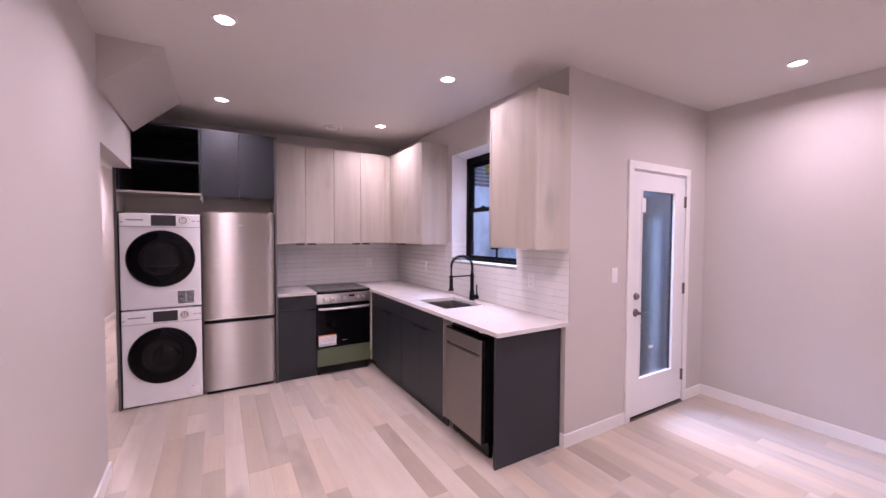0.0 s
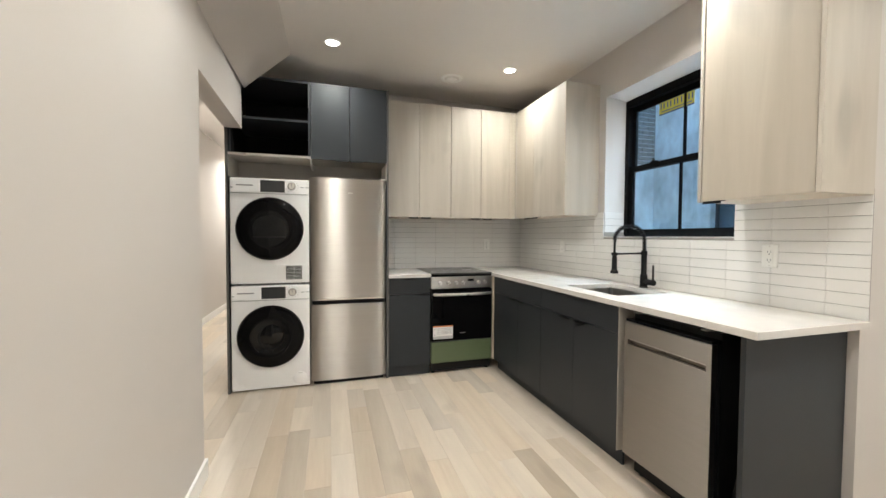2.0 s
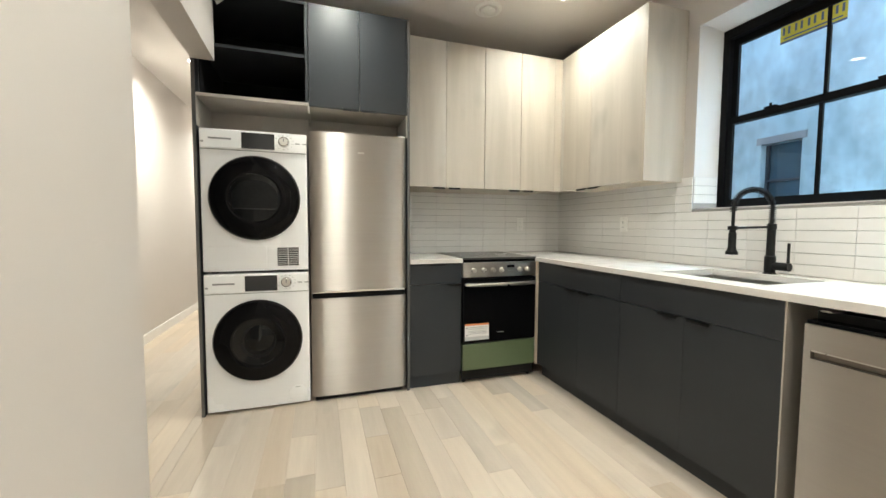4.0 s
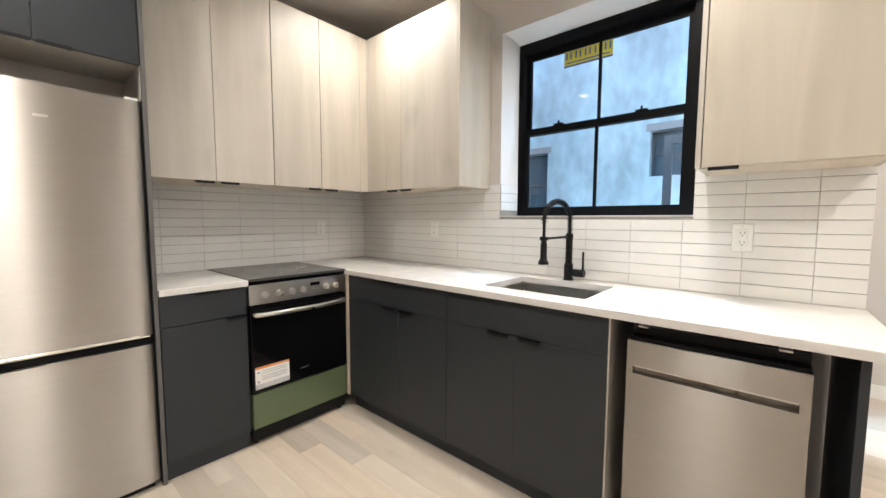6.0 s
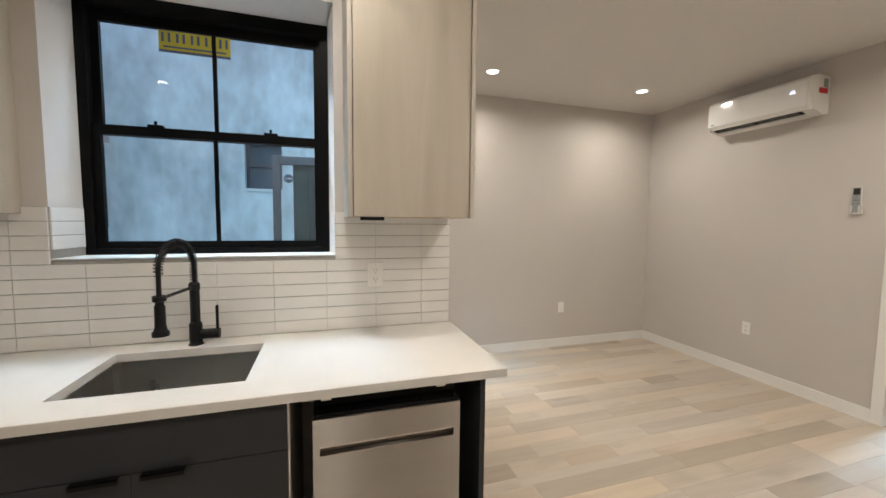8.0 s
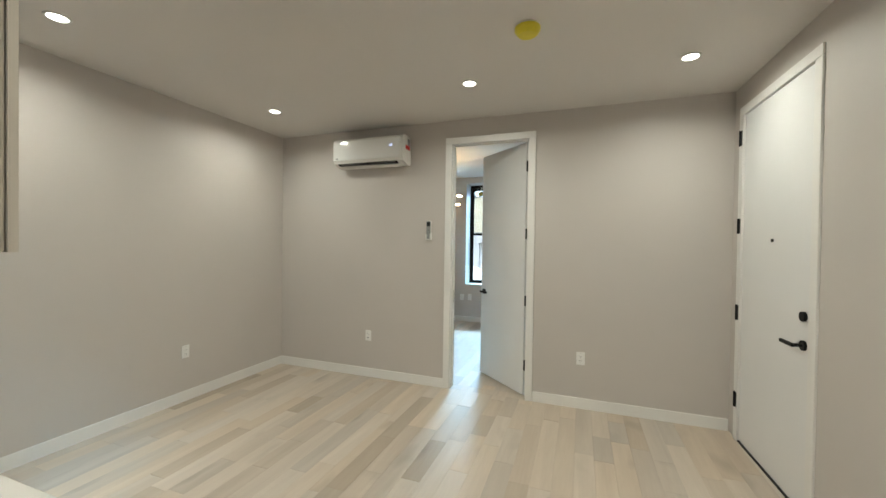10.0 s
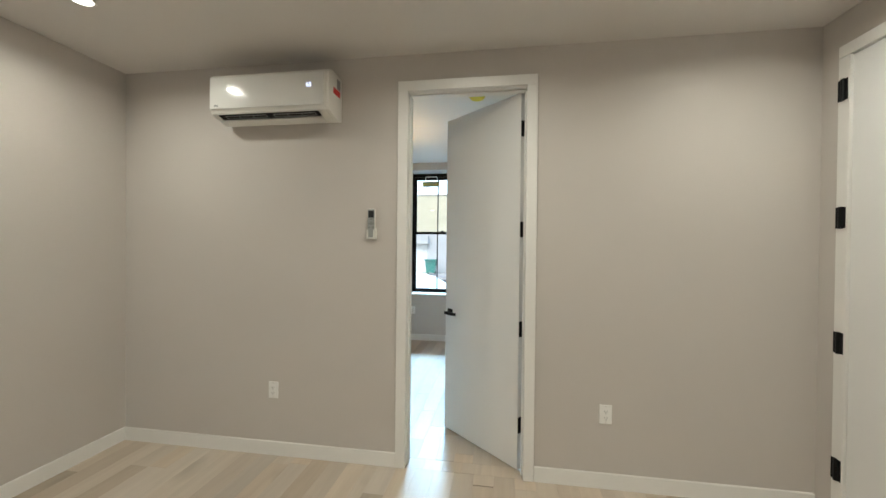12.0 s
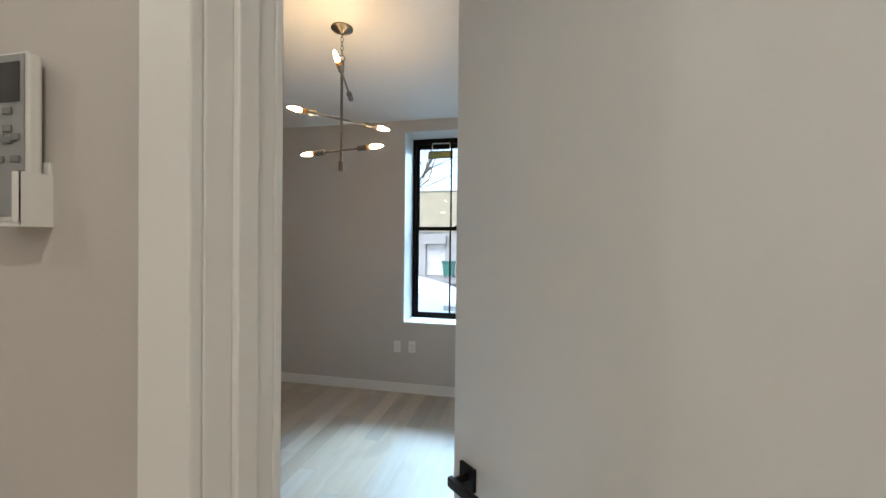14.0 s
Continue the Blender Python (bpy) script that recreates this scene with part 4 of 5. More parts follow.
def laundry(name, z0, label, dryer):
    """A white front-loading machine 0.6 m wide and 0.85 m high."""
    X0, X1, F = 0.763, 1.348, FY + 0.004
    cx, H = (X0 + X1) / 2 - 0.001, 0.853
    t = thing(name, (cx, 5.25, z0), label, "dryer" if dryer else "washing machine")
    part("body", box(X0, X1, F, Y_N - 0.03, z0 + 0.012, z0 + H, 0.008), M_WHITE, t)
    for sx in (X0 + 0.05, X1 - 0.05):
        for sy in (F + 0.06, Y_N - 0.09):
            part("foot", rod((sx, sy, z0), (sx, sy, z0 + 0.016), 0.02), M_BLACK, t)
    part("control_panel", box(X0 + 0.004, X1 - 0.004, F - 0.008, F + 0.004, z0 + H - 0.118, z0 + H - 0.004, 0.003), M_WHITE, t, "white control panel")
    part("drawer_front", box(X0 + 0.006, X0 + 0.215, F - 0.0125, F - 0.0075, z0 + H - 0.112, z0 + H - 0.01, 0.002), M_WHITE, t)
    part("drawer_grip", box(X0 + 0.05, X0 + 0.168, F - 0.0135, F - 0.0125, z0 + H - 0.064, z0 + H - 0.054), M_PRINT, t, "grey slot")
    part("display", box(X0 + 0.222, X0 + 0.402, F - 0.0105, F - 0.0075, z0 + H - 0.108, z0 + H - 0.014, 0.001), M_DISPLAY, t, "dark display")
    dx, dz = X0 + 0.455, z0 + H - 0.058
    dial = part("dial", lathe(bmesh.new(), (dx, F - 0.008, dz), (0, -1, 0), [(0.033, 0), (0.033, 0.012), (0.028, 0.024), (0.024, 0.027), (0, 0.027)]), M_CHROME, t, "chrome dial", True)
    part("dial_face", rod((dx, F - 0.0345, dz), (dx, F - 0.0362, dz), 0.0225, seg=28), M_STEEL2, dial, "brushed dial face")
    part("dial_pointer", box(dx - 0.003, dx + 0.003, F - 0.0375, F - 0.0361, dz - 0.002, dz + 0.02), M_PRINT, dial)
    for k in range(12):
        a = radians(-60 + k * 27)
        part("dial_mark", box(dx + 0.05 * math.sin(a) - 0.006, dx + 0.05 * math.sin(a) + 0.006, F - 0.0088, F - 0.0079, dz + 0.042 * math.cos(a) - 0.001, dz + 0.042 * math.cos(a) + 0.001), M_GREYP, t)
    for k in range(2):
        part("print_mark", box(dx + 0.065 + k * 0.04, dx + 0.09 + k * 0.04, F - 0.0088, F - 0.0079, dz - 0.008, dz - 0.001), M_GREYP, t)
    part("print_mark", box(X0 + 0.012, X0 + 0.026, F - 0.0135, F - 0.0124, z0 + H - 0.085, z0 + H - 0.075), M_GREYP, t)
    cz = z0 + (0.453 if dryer else 0.44)
    R = 0.25
    door = part("door", lathe(bmesh.new(), (cx, F, cz), (0, -1, 0), [(R, -0.005), (R + 0.002, 0.012), (R - 0.008, 0.03), (R - 0.03, 0.04), (0.165, 0.046), (0.14, 0.042)], 64), M_BLACKG, t, "round glossy black door", True)
    part("door_glass", lathe(bmesh.new(), (cx, F, cz), (0, -1, 0), [(0.14, 0.042), (0.1, 0.036), (0.05, 0.029), (0, 0.027)] if not dryer else [(0.14, 0.042), (0.08, 0.044), (0, 0.045)], 48), M_SMOKE, door, "", True)
    if not dryer:
        part("bowl_lens", lathe(bmesh.new(), (cx + 0.01, F - 0.026, cz + 0.022), (0, -1, 0), [(0.086, 0), (0.08, 0.012), (0.06, 0.022), (0.03, 0.028), (0, 0.03)], 48), M_SMOKE, door, "smoked glass bowl", True)
        part("bowl_rim", lathe(bmesh.new(), (cx, F - 0.0375, cz), (0, -1, 0), [(0.078, -0.006), (0.088, -0.0015), (0.1, -0.0005), (0.104, -0.004)], 48), M_BOWL, door, "smoked inner bowl rim", True)
    else:
        dome = [(cx - 0.118, cz - 0.062), (cx + 0.118, cz - 0.062)] + [(cx + 0.124 * math.cos(radians(a)), cz + 0.005 + 0.1 * math.sin(radians(a))) for a in range(0, 181, 12)]
        part("inner_window", prism(bmesh.new(), dome, 1, F - 0.0463, F - 0.0455), M_BOWL, door, "smoked inner window with a flat foot")
        bm = box(cx - 0.12, cx + 0.12, F - 0.0475, F - 0.0448, cz - 0.068, cz - 0.063)
        bx(bm, cx - 0.12, cx - 0.117, F - 0.0462, F - 0.044, cz - 0.063, cz + 0.01)
        bx(bm, cx + 0.117, cx + 0.12, F - 0.0462, F - 0.044, cz - 0.063, cz + 0.01)
        part("filter_frame", bm, M_DISPLAY, door)
    part("panel_joint", box(X0 + 0.004, X1 - 0.004, F - 0.0015, F + 0.001, z0 + H - 0.122, z0 + H - 0.1185), M_GREYP, t)
    if dryer:
        part("flap", box(X0 + 0.03, X0 + 0.345, F - 0.003, F + 0.002, z0 + 0.028, z0 + 0.165, 0.0015), M_WHITE, t, "white service flap")
        part("flap_latch", box(X0 + 0.13, X0 + 0.235, F - 0.0045, F - 0.0025, z0 + 0.118, z0 + 0.148, 0.001), M_WHITE, t)
        part("vent_frame", box(X0 + 0.352, X1 - 0.02, F - 0.003, F + 0.002, z0 + 0.028, z0 + 0.165, 0.0015), M_WHITE, t)
        for k in range(10):
            z = z0 + 0.042 + k * 0.0115
            for u0, u1 in ((X0 + 0.405, X0 + 0.465), (X0 + 0.469, X0 + 0.529)):
                part("vent_slot", box(u0, u1, F - 0.0042, F - 0.0028, z, z + 0.0078), M_BLACK, t)
    else:
        part("filter_cap", lathe(bmesh.new(), (X1 - 0.075, F, z0 + 0.075), (0, -1, 0), [(0.055, 0), (0.055, 0.002), (0.052, 0.0035), (0.0, 0.0035)], 36), M_WHITE, t, "round white filter cap", True)
        part("cap_grip", box(X1 - 0.09, X1 - 0.06, F - 0.005, F - 0.0034, z0 + 0.118, z0 + 0.121), M_GREYP, t)
    return t


laundry("washing_machine", 0.0, "white front-loading washing machine with a black round door", False)
laundry("dryer", 0.855, "white dryer with a black round door stacked on the washer", True)

# fridge
t = thing("refrigerator", (1.68, 5.25, 0), "tall stainless steel fridge with freezer drawer below", "refrigerator")
RX0, RX1 = 1.359, 1.981
part("body", box(RX0 + 0.006, RX1 - 0.006, 5.03, Y_N - 0.03, 0.03, 1.725, 0.004), M_GREYP, t, "grey cabinet body")


def bowed(x0, x1, y0, y1, z0, z1, bow=0.007, n=16):
    """A door front that bows out a little in plan, with rounded edges."""
    out = [(x0, y1)]
    for k in range(n + 1):
        u = k / n
        edge = 0.010 * (1 - min(1, min(u, 1 - u) * 22)) ** 2
        out.append((x0 + (x1 - x0) * u, y0 - bow * (1 - (2 * u - 1) ** 2) + edge))
    out.append((x1, y1))
    return prism(bmesh.new(), out, 2, z0, z1)


dr = part("door", bowed(RX0, RX1, 4.972, 5.028, 0.718, 1.735), M_STEEL, t, "brushed steel fridge door", True)
part("grip_lip", box(RX0 + 0.09, RX1 - 0.05, 4.957, 4.975, 0.716, 0.728, 0.002), M_CHROME, dr, "bright steel grip lip")
part("maker_mark", box(1.66, 1.70, 4.9635, 4.9655, 1.61, 1.62), M_STEEL2, dr)
# near-black fill puts the shadow between the doors into colour
part("grip_recess", box(RX0 + 0.01, RX1 - 0.01, 4.985, 5.03, 0.676, 0.717), M_INSHADE, t, "grip recess with its shadow coloured in")
part("door_lip", box(RX0 + 0.012, RX1 - 0.012, 4.966, 4.985, 0.712, 0.7185, 0.001), M_CHROME, dr, "bright steel lip")
part("freezer_door", bowed(RX0, RX1, 4.972, 5.028, 0.035, 0.676), M_STEEL, t, "brushed steel freezer door", True)
part("plinth", box(RX0 + 0.02, RX1 - 0.02, 5.0, 5.04, 0.0, 0.033), M_BLACK, t)
part("top_hinge", box(RX1 - 0.05, RX1 - 0.005, 4.985, 5.04, 1.7355, 1.748, 0.002), M_PLASTIC, t)


# ---- base units ----
def edge_pull_y(t, y0, y1, x, z):
    return pull(t, y0, y1, "y", x, -1, z)


t = thing("base_cabinet", (2.195, 5.28, 0), "graphite base cabinet with drawer and door beside the range", "cabinet", "base cabinets")
part("carcass", box(2.005, 2.384, FY + 0.022, Y_N - 0.003, 0.09, 0.884), M_CARC, t)
part("drawer", box(2.007, 2.382, FY, FY + 0.019, 0.738, 0.882, 0.0015), M_DARK, t)
part("door", box(2.007, 2.382, FY, FY + 0.019, 0.092, 0.734, 0.0015), M_DARK, t)
part("toe_kick", box(2.005, 2.384, FY + 0.025, FY + 0.04, 0, 0.09), M_DARK, t)
pull(t, 2.145, 2.255, "x", FY, -1, 0.883)
pull(t, 2.28, 2.375, "x", FY, -1, 0.736)

# range
t = thing("range", (2.685, 5.25, 0), "stainless and black electric range with green film on its drawer", "oven")
OX0, OX1, OF = 2.388, 2.981, 4.955
part("body", box(OX0, OX1, OF + 0.04, Y_N - 0.02, 0.06, 0.888), M_BLACK, t)
part("cooktop", box(OX0 - 0.001, OX1 + 0.001, OF - 0.005, Y_N - 0.015, 0.905, 0.92, 0.003), mat("grey_ceramic_hob", (0.05, 0.048, 0.046), 0.25, var=0.15, scale=5, fine=200, bump=0.01), t, "dark ceramic hob")
part("cooktop_edge", box(OX0 + 0.002, OX1 - 0.002, OF + 0.004, OF + 0.03, 0.885, 0.905), M_BLACKG, t)
for cx, cy, r in ((2.54, 5.13, 0.1), (2.83, 5.13, 0.075), (2.54, 5.42, 0.075), (2.83, 5.42, 0.1)):
    part("burner_ring", lathe(bmesh.new(), (cx, cy, 0.9202), (0, 0, 1), [(r, 0), (r + 0.002, 0.0004), (r + 0.004, 0)], 48), M_GREYP, t)
bm = box(OX0, OX1, OF - 0.002, OF + 0.04, 0.778, 0.886, 0.004)
ctl = part("control_panel", bm, M_STEEL, t, "stainless control panel")
for u in (2.468, 2.548, 2.622, 2.692, 2.842, 2.905):
    k = part("knob", lathe(bmesh.new(), (u, OF - 0.002, 0.828), (0, -1, 0), [(0.019, 0), (0.019, 0.004), (0.0165, 0.006), (0.0155, 0.024), (0.013, 0.026), (0, 0.026)], 28), M_STEEL2, ctl, "steel knob", True)
    bm = box(u - 0.003, u + 0.003, OF - 0.034, OF - 0.012, 0.812, 0.844, 0.0015)
    me = bpy.data.meshes.new("tmp")
    bm.to_mesh(me)
    bm.free()
    bm = bmesh.new()
    bm.from_mesh(k.data)
    bm.from_mesh(me)
    bm.to_mesh(k.data)
    bm.free()
part("clock", box(2.738, 2.798, OF - 0.0035, OF - 0.001, 0.842, 0.862), M_BLACKG, ctl, "black clock window")
for k in range(3):
    part("key", rod((2.75 + k * 0.018, OF - 0.001, 0.822), (2.75 + k * 0.018, OF - 0.005, 0.822), 0.004, seg=12), M_STEEL2, ctl)
dr = part("oven_door", box(OX0 + 0.001, OX1 - 0.001, OF - 0.006, OF + 0.038, 0.297, 0.77, 0.004), M_BLACKG, t, "black glass oven door")
part("inner_window", box(OX0 + 0.09, OX1 - 0.09, OF - 0.0068, OF - 0.0055, 0.37, 0.65), M_BLACKG, dr)
pts = []
for k in range(17):
    u = k / 16
    pts.append((OX0 + 0.02 + (OX1 - OX0 - 0.04) * u, OF - 0.02 - 0.035 * (1 - (2 * u - 1) ** 2) ** 0.5, 0.728))
bm = tube(bmesh.new(), pts, 0.012, 8)
for v in bm.verts:
    v.co.z = 0.728 + (v.co.z - 0.728) * 1.1
cyl(bm, (OX0 + 0.022, OF - 0.006, 0.728), (OX0 + 0.022, OF - 0.022, 0.728), 0.009, seg=10)
cyl(bm, (OX1 - 0.022, OF - 0.006, 0.728), (OX1 - 0.022, OF - 0.022, 0.728), 0.009, seg=10)
part("handle", bm, M_STEEL2, dr, "bowed stainless handle", True)
lab = part("label_sheet", box(OX0 + 0.016, OX0 + 0.205, OF - 0.0075, OF - 0.0062, 0.318, 0.44), M_PAPER, dr, "white paper label with an orange band")
part("label_band", box(OX0 + 0.016, OX0 + 0.205, OF - 0.0083, OF - 0.0076, 0.428, 0.44), M_ORANGE, lab)
part("label_foot", box(OX0 + 0.016, OX0 + 0.205, OF - 0.0083, OF - 0.0076, 0.318, 0.345), mat("label_grey", (0.5, 0.5, 0.5), 0.6), lab)
for z in (0.365, 0.375, 0.385, 0.4, 0.412):
    part("print_line", box(OX0 + 0.05, OX0 + 0.19, OF - 0.0083, OF - 0.0077, z, z + 0.0025), M_PRINT, lab)
for z in (0.358, 0.41):
    part("print_icon", rod((OX0 + 0.032, OF - 0.0076, z), (OX0 + 0.032, OF - 0.0084, z), 0.006, seg=12), M_PRINT, lab)
part("maker_mark", box(2.66, 2.715, OF - 0.0068, OF - 0.0058, 0.362, 0.367), M_STEEL2, dr)
part("drawer", box(OX0 + 0.003, OX1 - 0.003, OF - 0.004, OF + 0.035, 0.098, 0.29, 0.003), M_GREEN, t, "drawer front under green protective film")
part("plinth", box(OX0 + 0.006, OX1 - 0.006, OF + 0.02, OF + 0.04, 0.018, 0.095), M_BLACK, t)
for u in (OX0 + 0.03, OX1 - 0.03):
    part("foot", rod((u, OF + 0.05, 0), (u, OF + 0.05, 0.062), 0.016), M_BLACK, t)

# window-wall run: corner unit and sink unit
CF = 3.002


def run_unit(y0, y1, label, doors, pulls, top_pull=None):
    t = thing("base_cabinet", (3.3, (y0 + y1) / 2, 0), label, "cabinet", "base cabinets")
    part("carcass_side", box(CF + 0.02, 3.60, y0, y0 + 0.016, 0.09, 0.884), M_CARC, t)
    part("carcass_side", box(CF + 0.02, 3.60, y1 - 0.016, y1, 0.09, 0.884), M_CARC, t)
    part("carcass_floor", box(CF + 0.02, 3.60, y0 + 0.016, y1 - 0.016, 0.09, 0.106), M_CARC, t)
    part("carcass_back", box(3.585, 3.60, y0 + 0.016, y1 - 0.016, 0.106, 0.70), M_CARC, t)
    part("drawer_front", box(CF, CF + 0.019, y0 + 0.0005, y1 - 0.0005, 0.7335, 0.883, 0.001), M_DARK, t)
    for a, c in doors:
        part("door", box(CF, CF + 0.019, a + 0.0005, c - 0.0005, 0.092, 0.7315, 0.001), M_DARK, t)
    part("toe_kick", box(CF + 0.045, CF + 0.06, y0, y1, 0, 0.09), M_DARK, t)
    for a, c in pulls:
        edge_pull_y(t, a, c, CF, 0.7325)
    if top_pull:
        edge_pull_y(t, *top_pull, CF, 0.883)
    return t


run_unit(4.118, 4.945, "graphite corner base cabinet with two doors and drawer front", ((4.118, 4.476), (4.476, 4.945)), ((4.36, 4.455), (4.498, 4.598)), (4.47, 4.6))
t = run_unit(3.336, 4.116, "graphite sink base cabinet with two doors", ((3.336, 3.728), (3.728, 4.116)), ((3.597, 3.7), (3.75, 3.855)))
part("raw_side", box(CF + 0.001, 3.6, 3.330, 3.3355, 0.092, 0.884), M_CARC, t, "unfinished pale side board")
t = thing("filler_strip", (2.99, 4.95, 0), "pale edge of the filler strip beside the range", "trim strip")
part("strip", box(2.984, 3.6, 4.947, 4.953, 0.09, 0.884), M_EDGE, t)
t = thing("end_panel", (3.3, 2.7, 0), "graphite end panel closing the kitchen run", "panel")
part("board", box(3.016, 3.604, 2.69, 2.71, 0, 0.885, 0.001), M_DARK, t)

# dishwasher, standing a little proud, with a gap beside it
t = thing("dishwasher", (3.3, 3.03, 0), "slim stainless dishwasher not yet pushed home", "dishwasher")
DF = 2.982
part("tub", box(DF + 0.06, 3.58, 2.80, 3.262, 0.10, 0.862), M_BLACK, t, "black tub")
bm = box(DF, DF + 0.03, 2.797, 3.265, 0.125, 0.705)
bx(bm, DF, DF + 0.03, 2.797, 3.265, 0.734, 0.82)
bx(bm, DF, DF + 0.03, 2.797, 2.82, 0.705, 0.734)
bx(bm, DF, DF + 0.03, 3.245, 3.265, 0.705, 0.734)
dr = part("door", bm, M_STEEL, t, "brushed steel door with a pocket handle")
# darker metal than the door, so the pocket's shade is in its colour
part("pocket", box(DF + 0.022, DF + 0.034, 2.82, 3.245, 0.705, 0.734), M_NICKEL, dr, "handle pocket with shade put into darker metal")
part("pocket_lip", box(DF + 0.001, DF + 0.008, 2.821, 3.244, 0.729, 0.7335), M_STEEL2, dr)
part("door_back", box(DF + 0.031, DF + 0.058, 2.802, 3.26, 0.125, 0.82), M_BLACK, t)
part("control_strip", box(DF + 0.004, DF + 0.06, 2.80, 3.262, 0.821, 0.834, 0.002), M_BLACKG, t, "black top control strip")
for y in (2.84, 3.21):
    part("bracket", box(DF + 0.03, DF + 0.11, y, y + 0.03, 0.863, 0.868), M_STEEL2, t)
part("toe_plate", box(DF + 0.07, DF + 0.085, 2.805, 3.257, 0.02, 0.099), M_BLACK, t)
for y in (2.83, 3.23):
    for x in (DF + 0.1, 3.52):
        part("foot", rod((x, y, 0), (x, y, 0.102), 0.014), M_BLACK, t)
t = thing("drain_hose", (3.12, 2.755, 0), "black corrugated drain hose beside the dishwasher", "hose")
part("hose", tube(bmesh.new(), [(3.12, 2.755, 0.02), (3.1, 2.757, 0.1), (3.09, 2.756, 0.2), (3.11, 2.755, 0.28), (3.16, 2.755, 0.3), (3.2, 2.756, 0.22), (3.22, 2.756, 0.02)], 0.018), M_BLACK, t, "", True)

# ---- worktops, sink, tap ----
t = thing("worktop", (2.2, 5.25, 0.885), "short white quartz worktop beside the range", "worktop")
part("slab", box(2.004, 2.3865, FY - 0.02, Y_N - 0.009, 0.885, 0.915, 0.002), M_QUARTZ, t)
t = thing("worktop", (3.3, 4.0, 0.885), "long white quartz worktop with a cut-out for the sink", "worktop")
SX0, SX1, SY0, SY1 = 3.105, 3.487, 3.464, 3.963
X0, X1, Y0, Y1 = 2.978, 3.611, 2.626, Y_N - 0.009


def slab_with_hole(o, h, z0, z1):
    """A rectangular slab with a rectangular cut-out; the outer top edge eased."""
    bm = bmesh.new()
    def ring(r, z):
        return [bm.verts.new((x, y, z)) for x, y in ((r[0], r[2]), (r[1], r[2]), (r[1], r[3]), (r[0], r[3]))]
    e = 0.0025
    ot, oe, ob_ = ring((o[0] + e, o[1] - e, o[2] + e, o[3] - e), z1), ring(o, z1 - e), ring(o, z0)
    ht, hb = ring(h, z1), ring(h, z0)
    for k in range(4):
        j2 = (k + 1) % 4
        for p, q in ((ot, oe), (oe, ob_), (ot, ht), (ob_, hb), (ht, hb)):
            bm.faces.new([p[k], p[j2], q[j2], q[k]])
    bmesh.ops.recalc_face_normals(bm, faces=bm.faces)
    return bm


part("slab", slab_with_hole((X0, X1, Y0, Y1), (SX0, SX1, SY0, SY1), 0.885, 0.915), M_QUARTZ, t)
t = thing("sink", (3.27, 3.7, 0.66), "undermount stainless steel sink bowl", "sink")
bm = bmesh.new()
e = 0.006
bx(bm, SX0 - e, SX1 + e, SY0 - e, SY1 + e, 0.665, 0.884)
bm.normal_update()
bmesh.ops.delete(bm, geom=[f for f in bm.faces if f.normal.z > 0.9], context="FACES")
low = [ed for ed in bm.edges if len(ed.link_faces) == 2]
bmesh.ops.bevel(bm, geom=low, offset=0.02, segments=4, affect="EDGES")
bmesh.ops.solidify(bm, geom=bm.faces[:], thickness=-0.002)
part("bowl", bm, M_SINK, t, "", True)
part("drain", lathe(bmesh.new(), (3.27, 3.7, 0.6675), (0, 0, 1), [(0.045, 0), (0.042, 0.003), (0.03, 0.001), (0, 0.0005)]), M_CHROME, t, "round chrome drain", True)

t = thing("kitchen_tap", (3.545, 3.72, 0.915), "matt black spring-neck kitchen tap", "tap")
TX, TY = 3.545, 3.72
part("base", lathe(bmesh.new(), (TX, TY, 0.915), (0, 0, 1), [(0.027, 0), (0.027, 0.004), (0.023, 0.008), (0.023, 0.085), (0.0175, 0.092), (0.0175, 0.22), (0.02, 0.222), (0.02, 0.245), (0.015, 0.25), (0, 0.25)], 28), M_BLACK, t, "", True)
part("valve", rod((TX, TY - 0.018, 0.955), (TX, TY - 0.085, 0.955), 0.02, seg=24), M_BLACK, t, "", True)
part("lever", box(TX - 0.005, TX + 0.005, TY - 0.082, TY - 0.072, 0.972, 1.07, 0.002), M_BLACK, t, "thin lever")
HD = Vector((3.345, 3.768, 0))
ARC = []
for k in range(25):
    a = math.pi * k / 24
    c = (Vector((TX, TY, 0)) + HD) / 2
    h = (HD - Vector((TX, TY, 0))) / 2
    ARC.append(Vector((c.x - h.x * math.cos(a), c.y - h.y * math.cos(a), 1.235 + 0.095 * math.sin(a))))
line = [Vector((TX, TY, 1.165 + 0.07 * k / 6)) for k in range(6)] + ARC + [Vector((HD.x, HD.y, 1.235 - 0.11 * k / 6)) for k in range(1, 7)]
part("hose", tube(bmesh.new(), line, 0.0075, 10), M_BLACK, t, "", True)
dense = []
for p, q in zip(line, line[1:]):
    for k in range(8):
        dense.append(p.lerp(q, k / 8))
coil = []
for i, p in enumerate(dense[:int(len(dense) * 0.86)]):
    dd = (dense[min(i + 1, len(dense) - 1)] - dense[max(i - 1, 0)]).normalized()
    sidev = dd.cross(Vector((0.55, -0.84, 0.02))).normalized()
    other = dd.cross(sidev)
    for s in range(3):
        a = 2 * math.pi * (i + s / 3) / 7.0
        coil.append(p + 0.013 * (math.cos(a) * sidev + math.sin(a) * other))
part("spring", tube(bmesh.new(), coil, 0.0022, 5), M_BLACK, t, "open coil spring", True)
